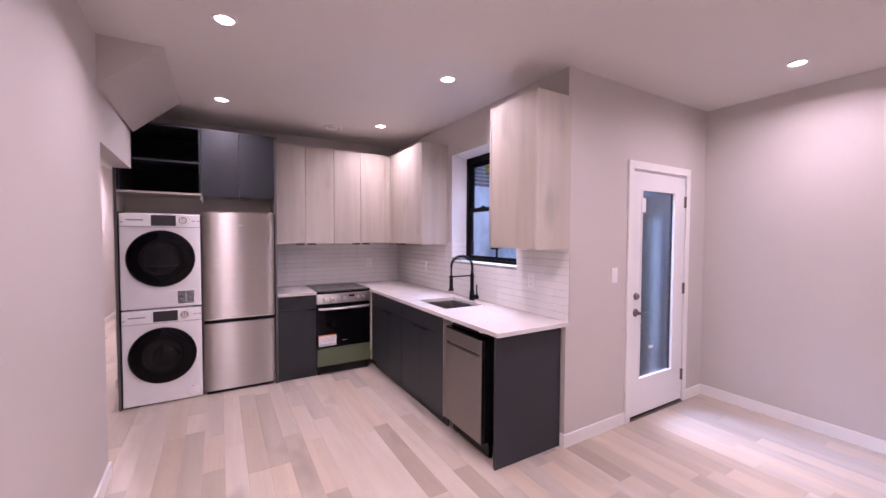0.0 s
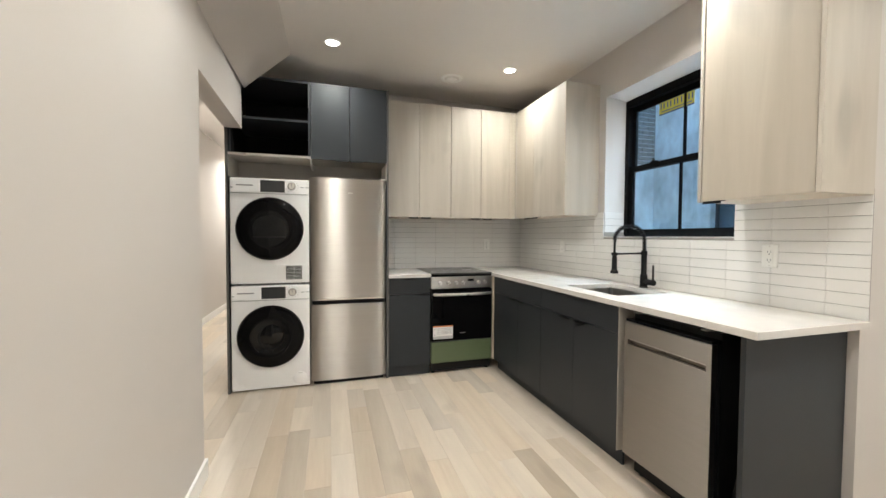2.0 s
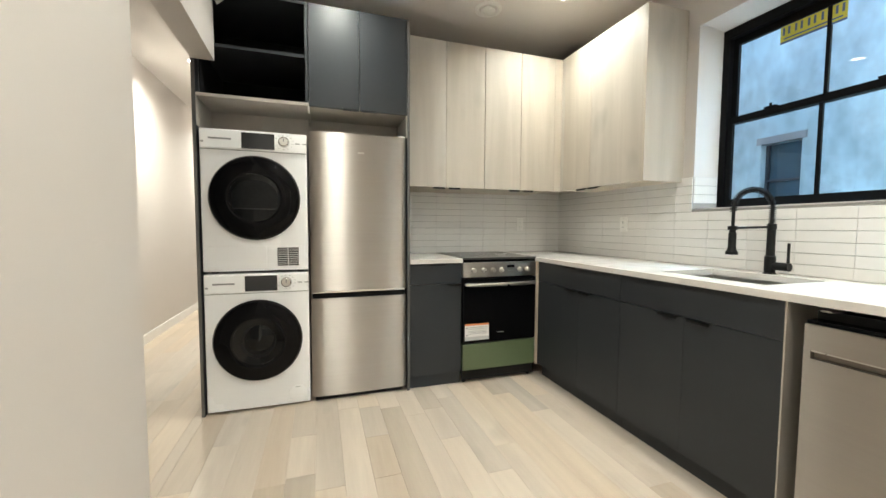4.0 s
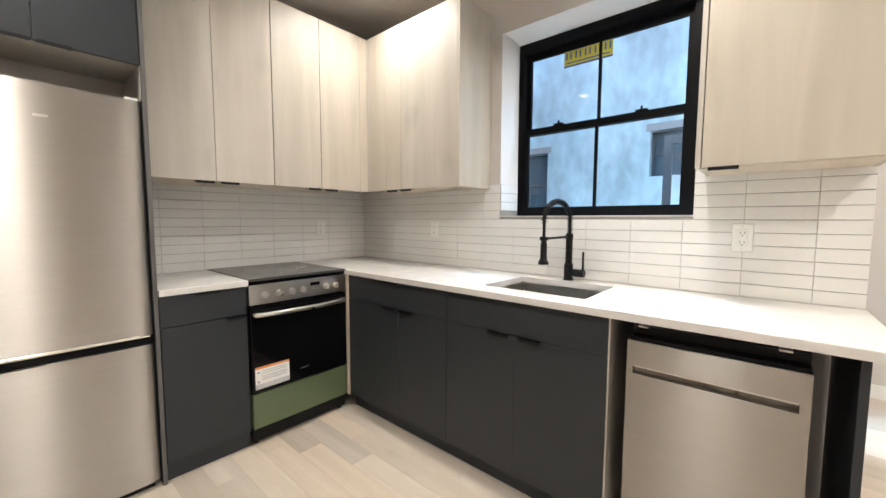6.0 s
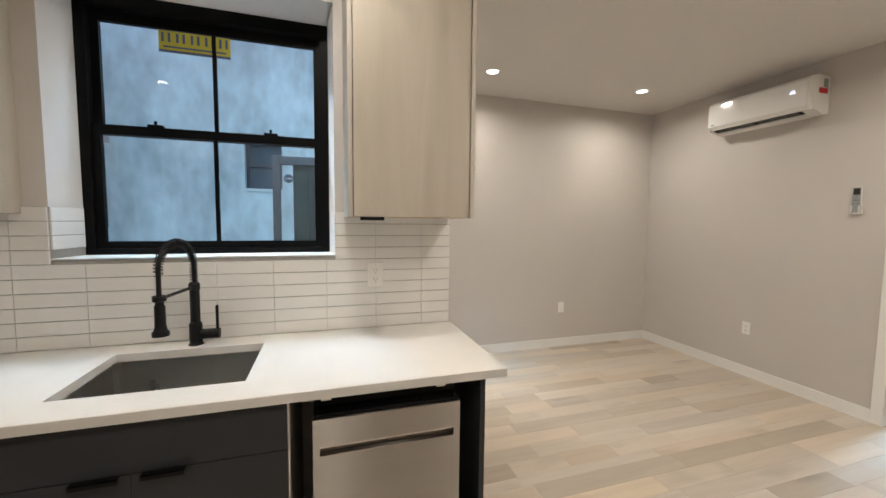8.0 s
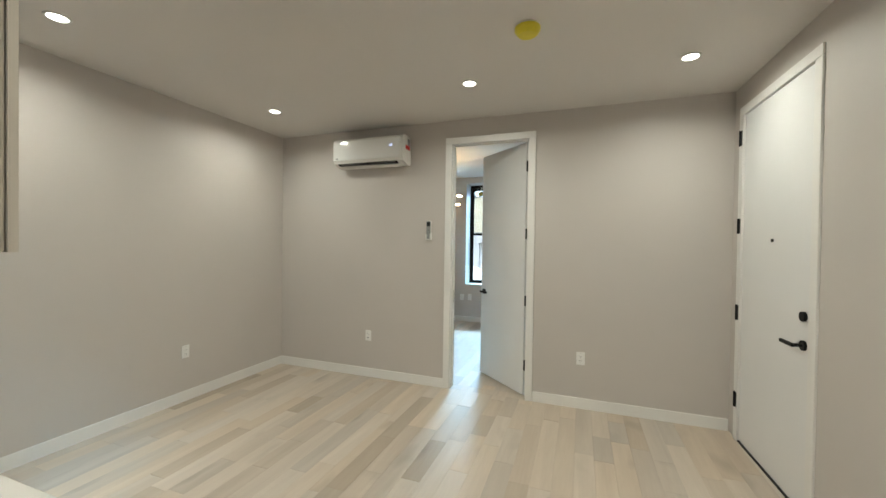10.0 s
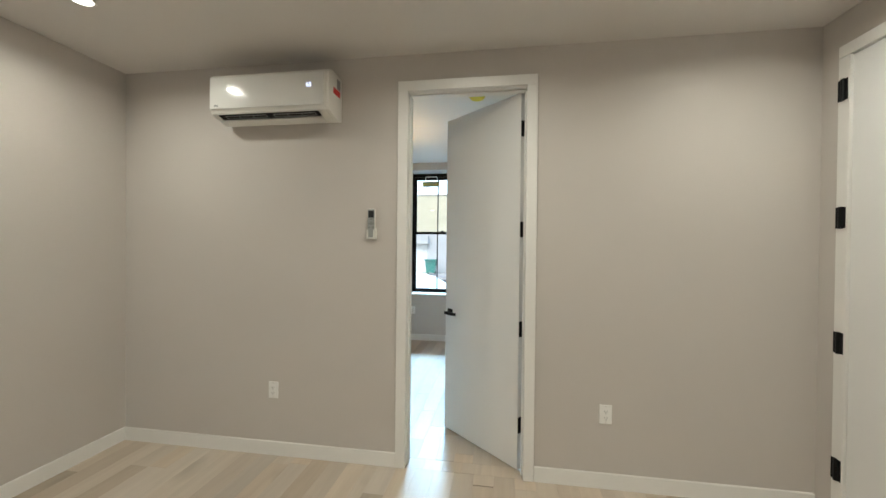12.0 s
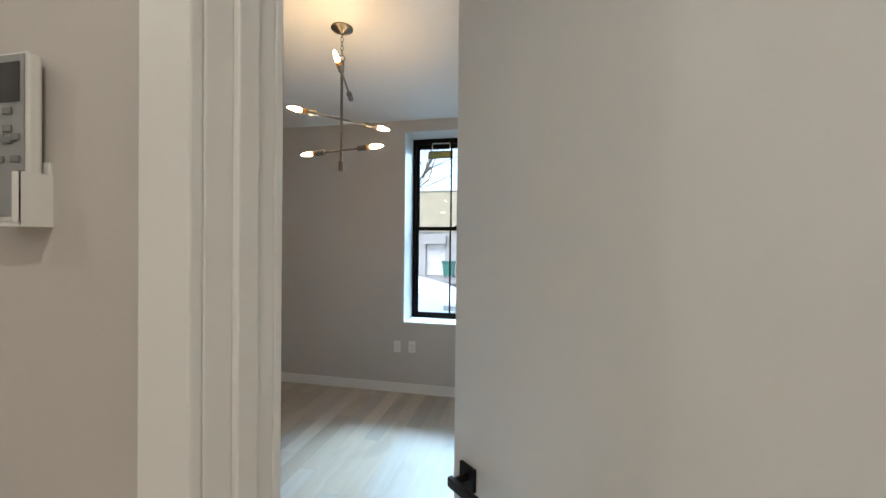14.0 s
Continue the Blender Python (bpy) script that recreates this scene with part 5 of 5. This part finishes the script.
part("spray_head", lathe(bmesh.new(), (HD.x, HD.y, 1.15), (0, 0, -1), [(0, 0), (0.0135, 0), (0.0135, 0.03), (0.0165, 0.034), (0.0165, 0.1), (0.02, 0.118), (0.026, 0.124), (0.026, 0.138), (0, 0.138)], 24), M_BLACK, t, "black spray head", True)
part("docking_arm", tube(bmesh.new(), [(TX, TY, 1.148), (HD.x + 0.01, HD.y - 0.007, 1.142)], 0.006, 8), M_BLACK, t, "", True)
part("docking_ring", lathe(bmesh.new(), (HD.x, HD.y, 1.132), (0, 0, 1), [(0.0175, 0), (0.021, 0.002), (0.021, 0.018), (0.0175, 0.02)], 24), M_BLACK, t, "", True)


# ---- wall cabinets, pale wood ----
UZ0, UZ1 = 1.432, 2.485


def upper_back(x0, x1, label):
    t = thing("wall_cabinet", ((x0 + x1) / 2, 5.35, UZ0), label, "cabinet", "pale wall cabinets")
    F = 5.118
    part("carcass", box(x0, x1, F + 0.02, Y_N - 0.003, UZ0 + 0.004, UZ1), M_EDGE, t)
    xm = (x0 + x1) / 2
    for a, c in ((x0 + 0.0015, xm - 0.0015), (xm + 0.0015, x1 - 0.0015)):
        part("door", box(a, c, F, F + 0.019, UZ0, UZ1, 0.001), M_UPPER, t)
    pull(t, xm - 0.105, xm - 0.015, "x", F, -1, UZ0 - 0.002)
    pull(t, xm + 0.015, xm + 0.105, "x", F, -1, UZ0 - 0.002)
    if x1 > 3:
        part("filler", box(x1 + 0.0015, 3.3005, F + 0.002, F + 0.019, UZ0, UZ1), M_UPPER, t, "narrow corner filler")


upper_back(2.006, 2.62, "pale wood two-door wall cabinet over the range")
upper_back(2.622, 3.236, "pale wood two-door wall cabinet in the corner")
t = thing("wall_cabinet", (3.46, 4.7, UZ0), "pale wood two-door wall cabinet beside the window", "cabinet", "pale wall cabinets")
UF = 3.30
part("carcass", box(UF + 0.02, X_W - 0.002, 4.297, 5.10, UZ0 + 0.004, UZ1), M_EDGE, t)
part("end_board", box(UF - 0.001, X_W - 0.001, 4.279, 4.296, UZ0 - 0.002, UZ1, 0.001), M_UPPER, t)
for a, c in ((4.298, 4.7665), (4.7695, 5.085)):
    part("door", box(UF, UF + 0.019, a, c, UZ0, UZ1, 0.001), M_UPPER, t)
part("filler", box(UF + 0.002, UF + 0.019, 5.087, 5.137, UZ0, UZ1), M_UPPER, t)
edge_pull_y(t, 4.655, 4.755, UF, UZ0 - 0.002)
edge_pull_y(t, 4.785, 4.885, UF, UZ0 - 0.002)
t = thing("wall_cabinet", (3.46, 2.89, UZ0), "pale wood single-door wall cabinet with lipped sides", "cabinet", "pale wall cabinets")
part("carcass", box(UF + 0.02, X_W - 0.002, 2.662, 3.11, UZ0 + 0.004, UZ1), M_EDGE, t)
for a, c in ((2.632, 2.649), (3.121, 3.138)):
    part("end_board", box(UF - 0.004, X_W - 0.001, a, c, UZ0 - 0.002, UZ1, 0.001), M_UPPER, t)
part("door", box(UF + 0.001, UF + 0.0195, 2.6525, 3.1175, UZ0, UZ1, 0.001), M_UPPER, t)
part("bottom_board", box(UF + 0.02, X_W - 0.001, 2.649, 3.121, UZ0 - 0.002, UZ0 + 0.004), M_EDGE, t)
edge_pull_y(t, 3.005, 3.095, UF + 0.001, UZ0 - 0.002)


# ---- bedroom lamp ----
CX, CY, CZ = 4.06, -2.218, 2.735
t = thing("chandelier", (CX, CY, CZ), "brushed nickel pendant with bare candle bulbs on three bars", "chandelier")
part("canopy", lathe(bmesh.new(), (CX, CY, CZ), (0, 0, -1), [(0.062, 0), (0.062, 0.006), (0.045, 0.018), (0.02, 0.026), (0.012, 0.034), (0, 0.034)]), M_NICKEL, t, "", True)
for k in range(5):
    z = CZ - 0.04 - k * 0.025
    pts = []
    for s in range(17):
        a = 2 * math.pi * s / 16
        u, v = 0.008 * math.cos(a), 0.016 * math.sin(a)
        pts.append((CX + (u if k % 2 else 0), CY + (0 if k % 2 else u), z + v))
    part("chain_link", tube(bmesh.new(), pts, 0.002, 6), M_NICKEL, t, "", True)
pts = [(CX + 0.018 * math.cos(2 * math.pi * s / 20), CY, CZ - 0.175 + 0.018 * math.sin(2 * math.pi * s / 20)) for s in range(21)]
part("ring", tube(bmesh.new(), pts, 0.003, 8), M_NICKEL, t, "", True)
part("stem", rod((CX, CY, CZ - 0.195), (CX, CY, CZ - 0.775), 0.008, seg=16), M_NICKEL, t, "", True)
part("stem_end", rod((CX, CY, CZ - 0.77), (CX, CY, CZ - 0.825), 0.016, seg=20), M_NICKEL, t, "", True)
part("stem_end", rod((CX, CY, CZ - 0.19), (CX, CY, CZ - 0.25), 0.014, seg=20), M_NICKEL, t, "", True)


def bar(z, ang, half, tilt, bulbs=(1, 1), shift=0.0):
    d = Vector((math.cos(radians(ang)) * math.cos(radians(tilt)), math.sin(radians(ang)) * math.cos(radians(tilt)), math.sin(radians(tilt))))
    c = Vector((CX - shift, CY, z))
    b = part("bar", rod(c - d * half, c + d * half, 0.006, seg=14), M_NICKEL, t, "", True)
    for s, lit in zip((-1, 1), bulbs):
        p = c + d * half * s
        part("socket", rod(p, p + d * s * 0.055, 0.0165, seg=20), M_NICKEL, b, "", True)
        if lit:
            q = p + d * s * 0.055
            part("collar", lathe(bmesh.new(), q, d * s, [(0.0135, 0), (0.014, 0.012), (0.011, 0.022), (0, 0.022)], 20), M_BRASS, b, "", True)
            part("bulb", lathe(bmesh.new(), q + d * s * 0.02, d * s, [(0.009, 0), (0.0125, 0.018), (0.013, 0.032), (0.0095, 0.055), (0.0045, 0.072), (0, 0.08)], 20), M_BULB, b, "lit candle bulb", True)


bar(CZ - 0.315, 103, 0.10, 14, (0, 1), 0.022)
bar(CZ - 0.525, 40, 0.142, 3.5)
bar(CZ - 0.705, 180, 0.105, 4)

# ---- yard outside the kitchen window ----
structure("pavement", box(3.90, 9.0, 2.81, 12.0, -0.30, -0.10), M_CONC, "grey concrete yard paving", "paving")
XO = 7.0
b = bmesh.new()
OW = ((3.72, 4.14, 1.79, 2.36), (5.53, 5.98, 1.3, 2.24))
ys = sorted([2.0, 7.03] + [v for o in OW for v in o[:2]])
for a, c in zip(ys, ys[1:]):
    w = [o for o in OW if o[0] == a and o[1] == c]
    if w:
        bx(b, XO, XO + 0.3, a, c, -0.1, w[0][2])
        bx(b, XO, XO + 0.3, a, c, w[0][3], 5.2)
    else:
        bx(b, XO, XO + 0.3, a, c, -0.1, 5.2)
t = thing("neighbour_building", (XO, 5, -0.1), "weathered blue-grey stucco house across the yard", "building")
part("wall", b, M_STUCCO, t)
for y0, y1, z0, z1 in OW:
    w = part("window", box(XO + 0.14, XO + 0.16, y0, y1, z0, z1), M_YGLASS, t, "small dark window")
    part("frame", box(XO + 0.10, XO + 0.14, y0, y0 + 0.03, z0, z1), M_GATE, w)
    part("frame", box(XO + 0.10, XO + 0.14, y1 - 0.03, y1, z0, z1), M_GATE, w)
    part("frame", box(XO + 0.10, XO + 0.14, y0 + 0.03, y1 - 0.03, (z0 + z1) / 2 - 0.015, (z0 + z1) / 2 + 0.015), M_GATE, w)
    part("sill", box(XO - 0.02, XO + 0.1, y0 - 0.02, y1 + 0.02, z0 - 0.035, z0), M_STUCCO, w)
    part("lintel", box(XO - 0.015, XO + 0.05, y0 - 0.05, y1 + 0.05, z1, z1 + 0.09), M_CONC, w)
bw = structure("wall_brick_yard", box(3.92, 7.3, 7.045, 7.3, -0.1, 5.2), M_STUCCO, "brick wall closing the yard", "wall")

# security gate folded open outside the yard door
t = thing("security_gate", (5.2, 3.3, -0.1), "grey iron security gate with scrolls and dark sheet, open", "gate")
GY0, GY1, GT = 2.83, 3.62, 1.93
for a, c in ((GY0, GY0 + 0.06), (GY1 - 0.06, GY1)):
    part("gate_frame", box(5.18, 5.22, a, c, -0.1, GT, 0.003), M_GATE, t)
for a, c in ((-0.08, -0.035), (GT - 0.07, GT)):
    part("gate_frame", box(5.18, 5.22, GY0 + 0.045, GY1 - 0.045, a, c, 0.003), M_GATE, t)
part("sheet", box(5.203, 5.207, GY0 + 0.16, GY1 - 0.16, -0.03, GT - 0.07), M_GPANEL, t, "dark green backing sheet")
for k in range(5):
    y = GY0 + 0.045 + (k + 1) * (GY1 - GY0 - 0.09) / 6
    part("bar", rod((5.195, y, -0.035), (5.195, y, GT - 0.07), 0.007, seg=8), M_GATE, t)


def scroll(y, z, s, up):
    pts = []
    for k in range(26):
        a = radians(k * 21)
        r = 0.034 * (1 - k / 34)
        pts.append((5.186, y + s * (0.034 - r * math.cos(a)), z + up * (r * math.sin(a))))
    part("scroll", tube(bmesh.new(), pts, 0.006, 6), M_GATE, t, "", True)


for z in (0.35, 1.15, 1.55):
    for s in (-1, 1):
        for up in (-1, 1):
            scroll(3.225, z, s, up)
for z in (0.3, 1.75):
    for y, s in ((3.04, 1), (3.53, -1)):
        for up in (-1, 1):
            scroll(y, z, s, up)
part("lock_box", box(5.17, 5.23, GY1 - 0.05, GY1 + 0.004, 0.85, 1.02, 0.004), M_GATE, t)
part("notice", box(5.180, 5.182, 3.235, 3.295, 0.98, 1.25), M_PAPER, t, "white strip sign")

# ---- street beyond the bedroom window ----
structure("pavement", box(-25, 30, -6.6, -4.245, -0.45, -0.25), M_CONC, "grey concrete pavement along the street", "pavement")
structure("road", box(-25, 30, -18.5, -6.6, -0.7, -0.38), M_ASPH, "asphalt street", "road")
structure("pavement", box(-25, 30, -22.0, -18.5, -0.6, -0.3), M_CONC, "far pavement in front of the garage", "pavement")
structure("ground", box(-300, 300, -300, 300, -1.2, -0.7), M_ASPH, "ground reaching to the distance", "ground")
t = thing("garage_building", (8, -22, -0.3), "low cream building with a white roller shutter", "building")
G0, G1, GZ = 7.46, 8.62, 1.6
b = box(-14, G0, -30, -22, -0.3, 2.3)
bx(b, G1, 26, -30, -22, -0.3, 2.3)
bx(b, G0, G1, -30, -22, GZ, 2.3)
bx(b, G0, G1, -30, -22.3, -0.3, GZ)
part("wall", b, M_PALE, t)
part("parapet", box(-14.1, 26.1, -30.1, -21.9, 2.3, 4.66), M_CREAM, t, "cream upper wall band")
part("coping", box(-14.15, 26.15, -30.15, -21.85, 4.66, 4.72), M_CONC, t, "concrete coping")
sh = part("roller_shutter", box(G0, G1, -22.25, -22.2, -0.3, GZ), M_SHUT, t, "white ribbed roller shutter")
for k in range(19):
    part("slat", box(G0 + 0.01, G1 - 0.01, -22.2, -22.17, -0.29 + k * 0.1, -0.29 + k * 0.1 + 0.085, 0.01, 1), M_SHUT, sh)
part("shutter_box", box(G0 - 0.1, G1 + 0.1, -22.0, -21.7, GZ - 0.02, 2.06), M_PALE, t)
t = thing("wheelie_bin", (7.02, -21.0, -0.3), "green plastic wheeled rubbish bin with its lid shut", "bin")
part("bin_body", prism(bmesh.new(), [(6.78, -0.18), (7.26, -0.18), (7.34, 0.55), (6.7, 0.55)], 1, -21.3, -20.7), M_BIN, t)
part("bin_lid", box(6.66, 7.38, -21.36, -20.64, 0.55, 0.63, 0.02), M_BIN, t)
part("handle", rod((6.8, -20.61, 0.52), (7.24, -20.61, 0.52), 0.02), M_BIN, t)
for x in (6.8, 7.24):
    part("wheel", rod((x - 0.03, -21.22, -0.19), (x + 0.03, -21.22, -0.19), 0.11), M_TYRE, t)
# parked car
t = thing("car", (6.3, -7.8, -0.38), "white car parked along the near kerb", "car")
side = [(4.1, 0.0), (4.12, 0.3), (4.22, 0.48), (4.6, 0.68), (5.2, 0.83), (5.4, 0.86), (6.1, 1.26), (7.3, 1.28), (8.1, 0.9), (8.45, 0.8), (8.5, 0.35), (8.48, 0.0)]
bm = prism(bmesh.new(), [(x, z - 0.08) for x, z in side], 1, -8.65, -6.95)
bmesh.ops.bevel(bm, geom=bm.edges[:], offset=0.07, segments=3, affect="EDGES")
part("car_body", bm, M_CAR, t, "", True)
part("side_glass", prism(bmesh.new(), [(5.55, 0.78), (6.13, 1.1), (7.25, 1.12), (7.85, 0.8)], 1, -8.66, -6.94), M_BLACKG, t, "dark side windows")
part("headlamp", box(4.14, 4.42, -7.25, -6.93, 0.3, 0.4, 0.02), M_GREYP, t, "grey headlamp")
for x in (4.95, 7.75):
    for y0, y1 in ((-7.12, -6.92), (-8.68, -8.48)):
        w = part("wheel", rod((x, y0, -0.06), (x, y1, -0.06), 0.32, seg=28), M_TYRE, t)
        part("rim", rod((x, y0 - 0.005, -0.06), (x, y1 + 0.005, -0.06), 0.2, seg=24), M_STEEL2, w)
# bare street tree
t = thing("street_tree", (7.75, -12.6, -0.38), "bare winter street tree", "tree")
rng = random.Random(4)
bm = bmesh.new()
tube(bm, [(7.75, -12.6, -0.38), (7.73, -12.6, 1.5), (7.65, -12.55, 4.0)], 0.12, 10)


def limb(p, d, r, n):
    q = p
    pts = [p]
    for k in range(4):
        d = (d + Vector((rng.uniform(-.25, .25), rng.uniform(-.25, .25), rng.uniform(-.1, .2)))).normalized()
        q = q + d * (0.22 + 0.5 * r * 4)
        pts.append(q)
    tube(bm, pts, r, 6)
    if n:
        for k in range(3):
            nd = (d + Vector((rng.uniform(-.9, .9), rng.uniform(-.9, .9), rng.uniform(-.3, .5)))).normalized()
            limb(pts[rng.randint(2, 4)], nd, r * 0.6, n - 1)


for k in range(6):
    limb(Vector((7.65, -12.55, 2.9 + 0.2 * k)), Vector((math.cos(k * 1.05 + 2.6), math.sin(k * 1.05), 0.5)).normalized(), 0.05, 3)
part("trunk_and_limbs", bm, M_BARK, t, "", True)

# ---- wall tiles, each a piece of its own ----
TW, TH, J, JV = 0.2205, 0.0541, 0.0011, 0.0004
tile_cache = {}
rng_tile = random.Random(3)


def tile_mesh(w, h, axis):
    key = (round(w, 3), round(h, 3), axis)
    if key not in tile_cache:
        bm = box(0, w, -0.006, 0, 0, h) if axis == "x" else box(-0.006, 0, 0, w, 0, h)
        front = [ed for ed in bm.edges if all((v.co.y if axis == "x" else v.co.x) < -0.005 for v in ed.verts)]
        bmesh.ops.bevel(bm, geom=front, offset=0.0012, segments=1, affect="EDGES")
        me = bpy.data.meshes.new("tile")
        bm.to_mesh(me)
        bm.free()
        me.materials.append(M_TILE)
        tile_cache[key] = me
    return tile_cache[key]


def tiles(parent, axis, face, starts, rows, hole=None):
    """Stacked tiles on a wall. starts: list of (from, to) columns; rows: list of (low, high)."""
    for a, c in starts:
        for lo, hi in rows:
            if hole and c > hole[0] + 0.01 and a < hole[1] - 0.01 and hi > hole[2] + 0.01:
                if a < hole[0] - 0.03:
                    c2, a2 = hole[0], a
                elif c > hole[1] + 0.03:
                    a2, c2 = hole[1], c
                else:
                    continue
            else:
                a2, c2 = a, c
            if c2 - a2 < 0.02:
                continue
            o = new("tile", tile_mesh(c2 - a2 - 2 * JV, hi - lo - 2 * J, axis))
            o.parent = parent
            jig = rng_tile.uniform(-0.0005, 0.0005)
            o.location = (a2 + JV, face + jig, lo + J) if axis == "x" else (face + jig, a2 + JV, lo + J)


rows = [(0.915 + k * TH, 0.915 + (k + 1) * TH) for k in range(10)]
g1 = structure("backsplash_grout", box(X_W - 0.0035, X_W, 2.632, WY0, 0.9155, 1.456), M_GROUT, "white stacked tile backsplash beside the window", "backsplash")
bm = bmesh.new()
bm.from_mesh(g1.data)
bx(bm, X_W - 0.0035, X_W, WY0, WY1, 0.9155, WZ0 - 0.005)
bx(bm, X_W - 0.0035, X_W, WY1, Y_N - 0.004, 0.9155, 1.456)
bm.to_mesh(g1.data)
bm.free()
cols = [(2.632, 2.775)]
while cols[-1][1] < Y_N - 0.01:
    cols.append((cols[-1][1], min(cols[-1][1] + TW, Y_N - 0.004)))
tiles(g1, "y", X_W - 0.003, cols, rows, (WY0, WY1, WZ0))
g2 = structure("backsplash_grout", box(2.004, X_W - 0.004, Y_N - 0.0035, Y_N, 0.9155, 1.456), M_GROUT, "white stacked tile backsplash behind the range", "backsplash")
cols = [(X_W - 0.01 - 0.13, X_W - 0.01)]
while cols[-1][0] > 2.01:
    cols.append((max(cols[-1][0] - TW, 2.004), cols[-1][0]))
tiles(g2, "x", Y_N - 0.003, cols, rows)
SPLAY = math.atan2(FY1 - WY1, 3.79 - X_W - 0.001)
rv = structure("reveal_tiles", prism(bmesh.new(), [(X_W + 0.001, WY1), (3.788, FY1), (3.788, FY1 - 0.0015), (X_W + 0.001, WY1 - 0.0015)], 2, WZ0 + 0.005, 1.456), M_GROUT, "white tiles returning into the window reveal", "backsplash")
for lo, hi in rows[7:]:
    o = new("tile", tile_mesh(0.166 - 2 * J, hi - lo - 2 * J, "x"))
    o.parent = rv
    o.location = (X_W + 0.002, WY1 - 0.001, lo + J)
    o.rotation_euler = (0, 0, SPLAY)

# ---- yard bricks ----
bricks = []
for r in range(56):
    z = -0.1 + r * 0.075
    x = 5.2 - (0.11 if r % 2 else 0)
    while x < 6.98:
        bricks.append((x, z))
        x += 0.22
bm = box(0, 0.21, -0.012, 0, 0, 0.065)
bme = bpy.data.meshes.new("brick")
bm.to_mesh(bme)
bm.free()
bme.materials.append(M_BRICK)
for x, z in [q for q in bricks if 2.45 < q[1] < 4.0]:
    o = new("brick", bme)
    o.parent = bw
    o.location = (x, 7.045, z)

# ---- floor planks ----
rng = random.Random(11)
plank_me = {}


def plank_mesh(w, l):
    key = (round(w, 3), round(l, 2))
    if key not in plank_me:
        g = 0.0003
        bm = box(g, w - g, g, l - g, -0.012, 0)
        topf = [ed for ed in bm.edges if all(v.co.z > -0.001 for v in ed.verts)]
        bmesh.ops.bevel(bm, geom=topf, offset=0.0006, segments=1, affect="EDGES")
        me = bpy.data.meshes.new("plank")
        bm.to_mesh(me)
        bm.free()
        me.materials.append(M_FLOOR)
        plank_me[key] = me
    return plank_me[key]


PW = 0.127
single, joined = [], []


def lay(x0, x1, y0, y1, near):
    x = x0
    while x < x1 - 0.004:
        w = min(PW, x1 - x)
        y = y0 - rng.uniform(0, 0.8)
        while y < y1:
            l = rng.choice((0.35, 0.5, 0.65, 0.8, 0.95, 1.1, 1.3))
            a, c = max(y, y0), min(y + l, y1)
            if c - a > 0.03:
                (single if near(x, (a + c) / 2) else joined).append((x, a, w, c - a))
            y += l
        x += PW


lay(0.75, 3.62, Y_S, Y_N, lambda x, y: y > -0.5 and x > 0.85 and y < 5.0 and not (y > 2.7 and x > 3.0))
lay(3.62, X_E, Y_S, Y_STUB, lambda x, y: True)
lay(2.61, 3.356, -0.65, Y_S, lambda x, y: False)
lay(1.15, 6.2, BY, -0.65, lambda x, y: False)
lay(-0.2, 0.75, 3.42, 10.0, lambda x, y: False)
single.sort(key=lambda q: (q[0] - 2.6) ** 2 + (q[1] - 2.3) ** 2)
joined += single[300:]
for x, y, w, l in single[:300]:
    o = new("plank", plank_mesh(w, l))
    o.parent = floor
    o.location = (x, y, 0)
verts, faces = [], []
for x, y, w, l in joined:
    i = len(verts)
    e, g = 0.0009, 0.0003
    for zz, k in ((-0.012, g), (-0.0009, g), (0.0, e)):
        verts += [(x + k, y + k, zz), (x + w - k, y + k, zz), (x + w - k, y + l - k, zz), (x + k, y + l - k, zz)]
    for k in range(4):
        j2 = (k + 1) % 4
        faces += [(i + k, i + j2, i + 4 + j2, i + 4 + k), (i + 4 + k, i + 4 + j2, i + 8 + j2, i + 8 + k)]
    faces.append((i + 8, i + 9, i + 10, i + 11))
me = bpy.data.meshes.new("planks")
me.from_pydata(verts, [], faces)
me.materials.append(M_FLOOR_I)
o = new("planks", me)
o.parent = floor
o["kind"] = "stuff"
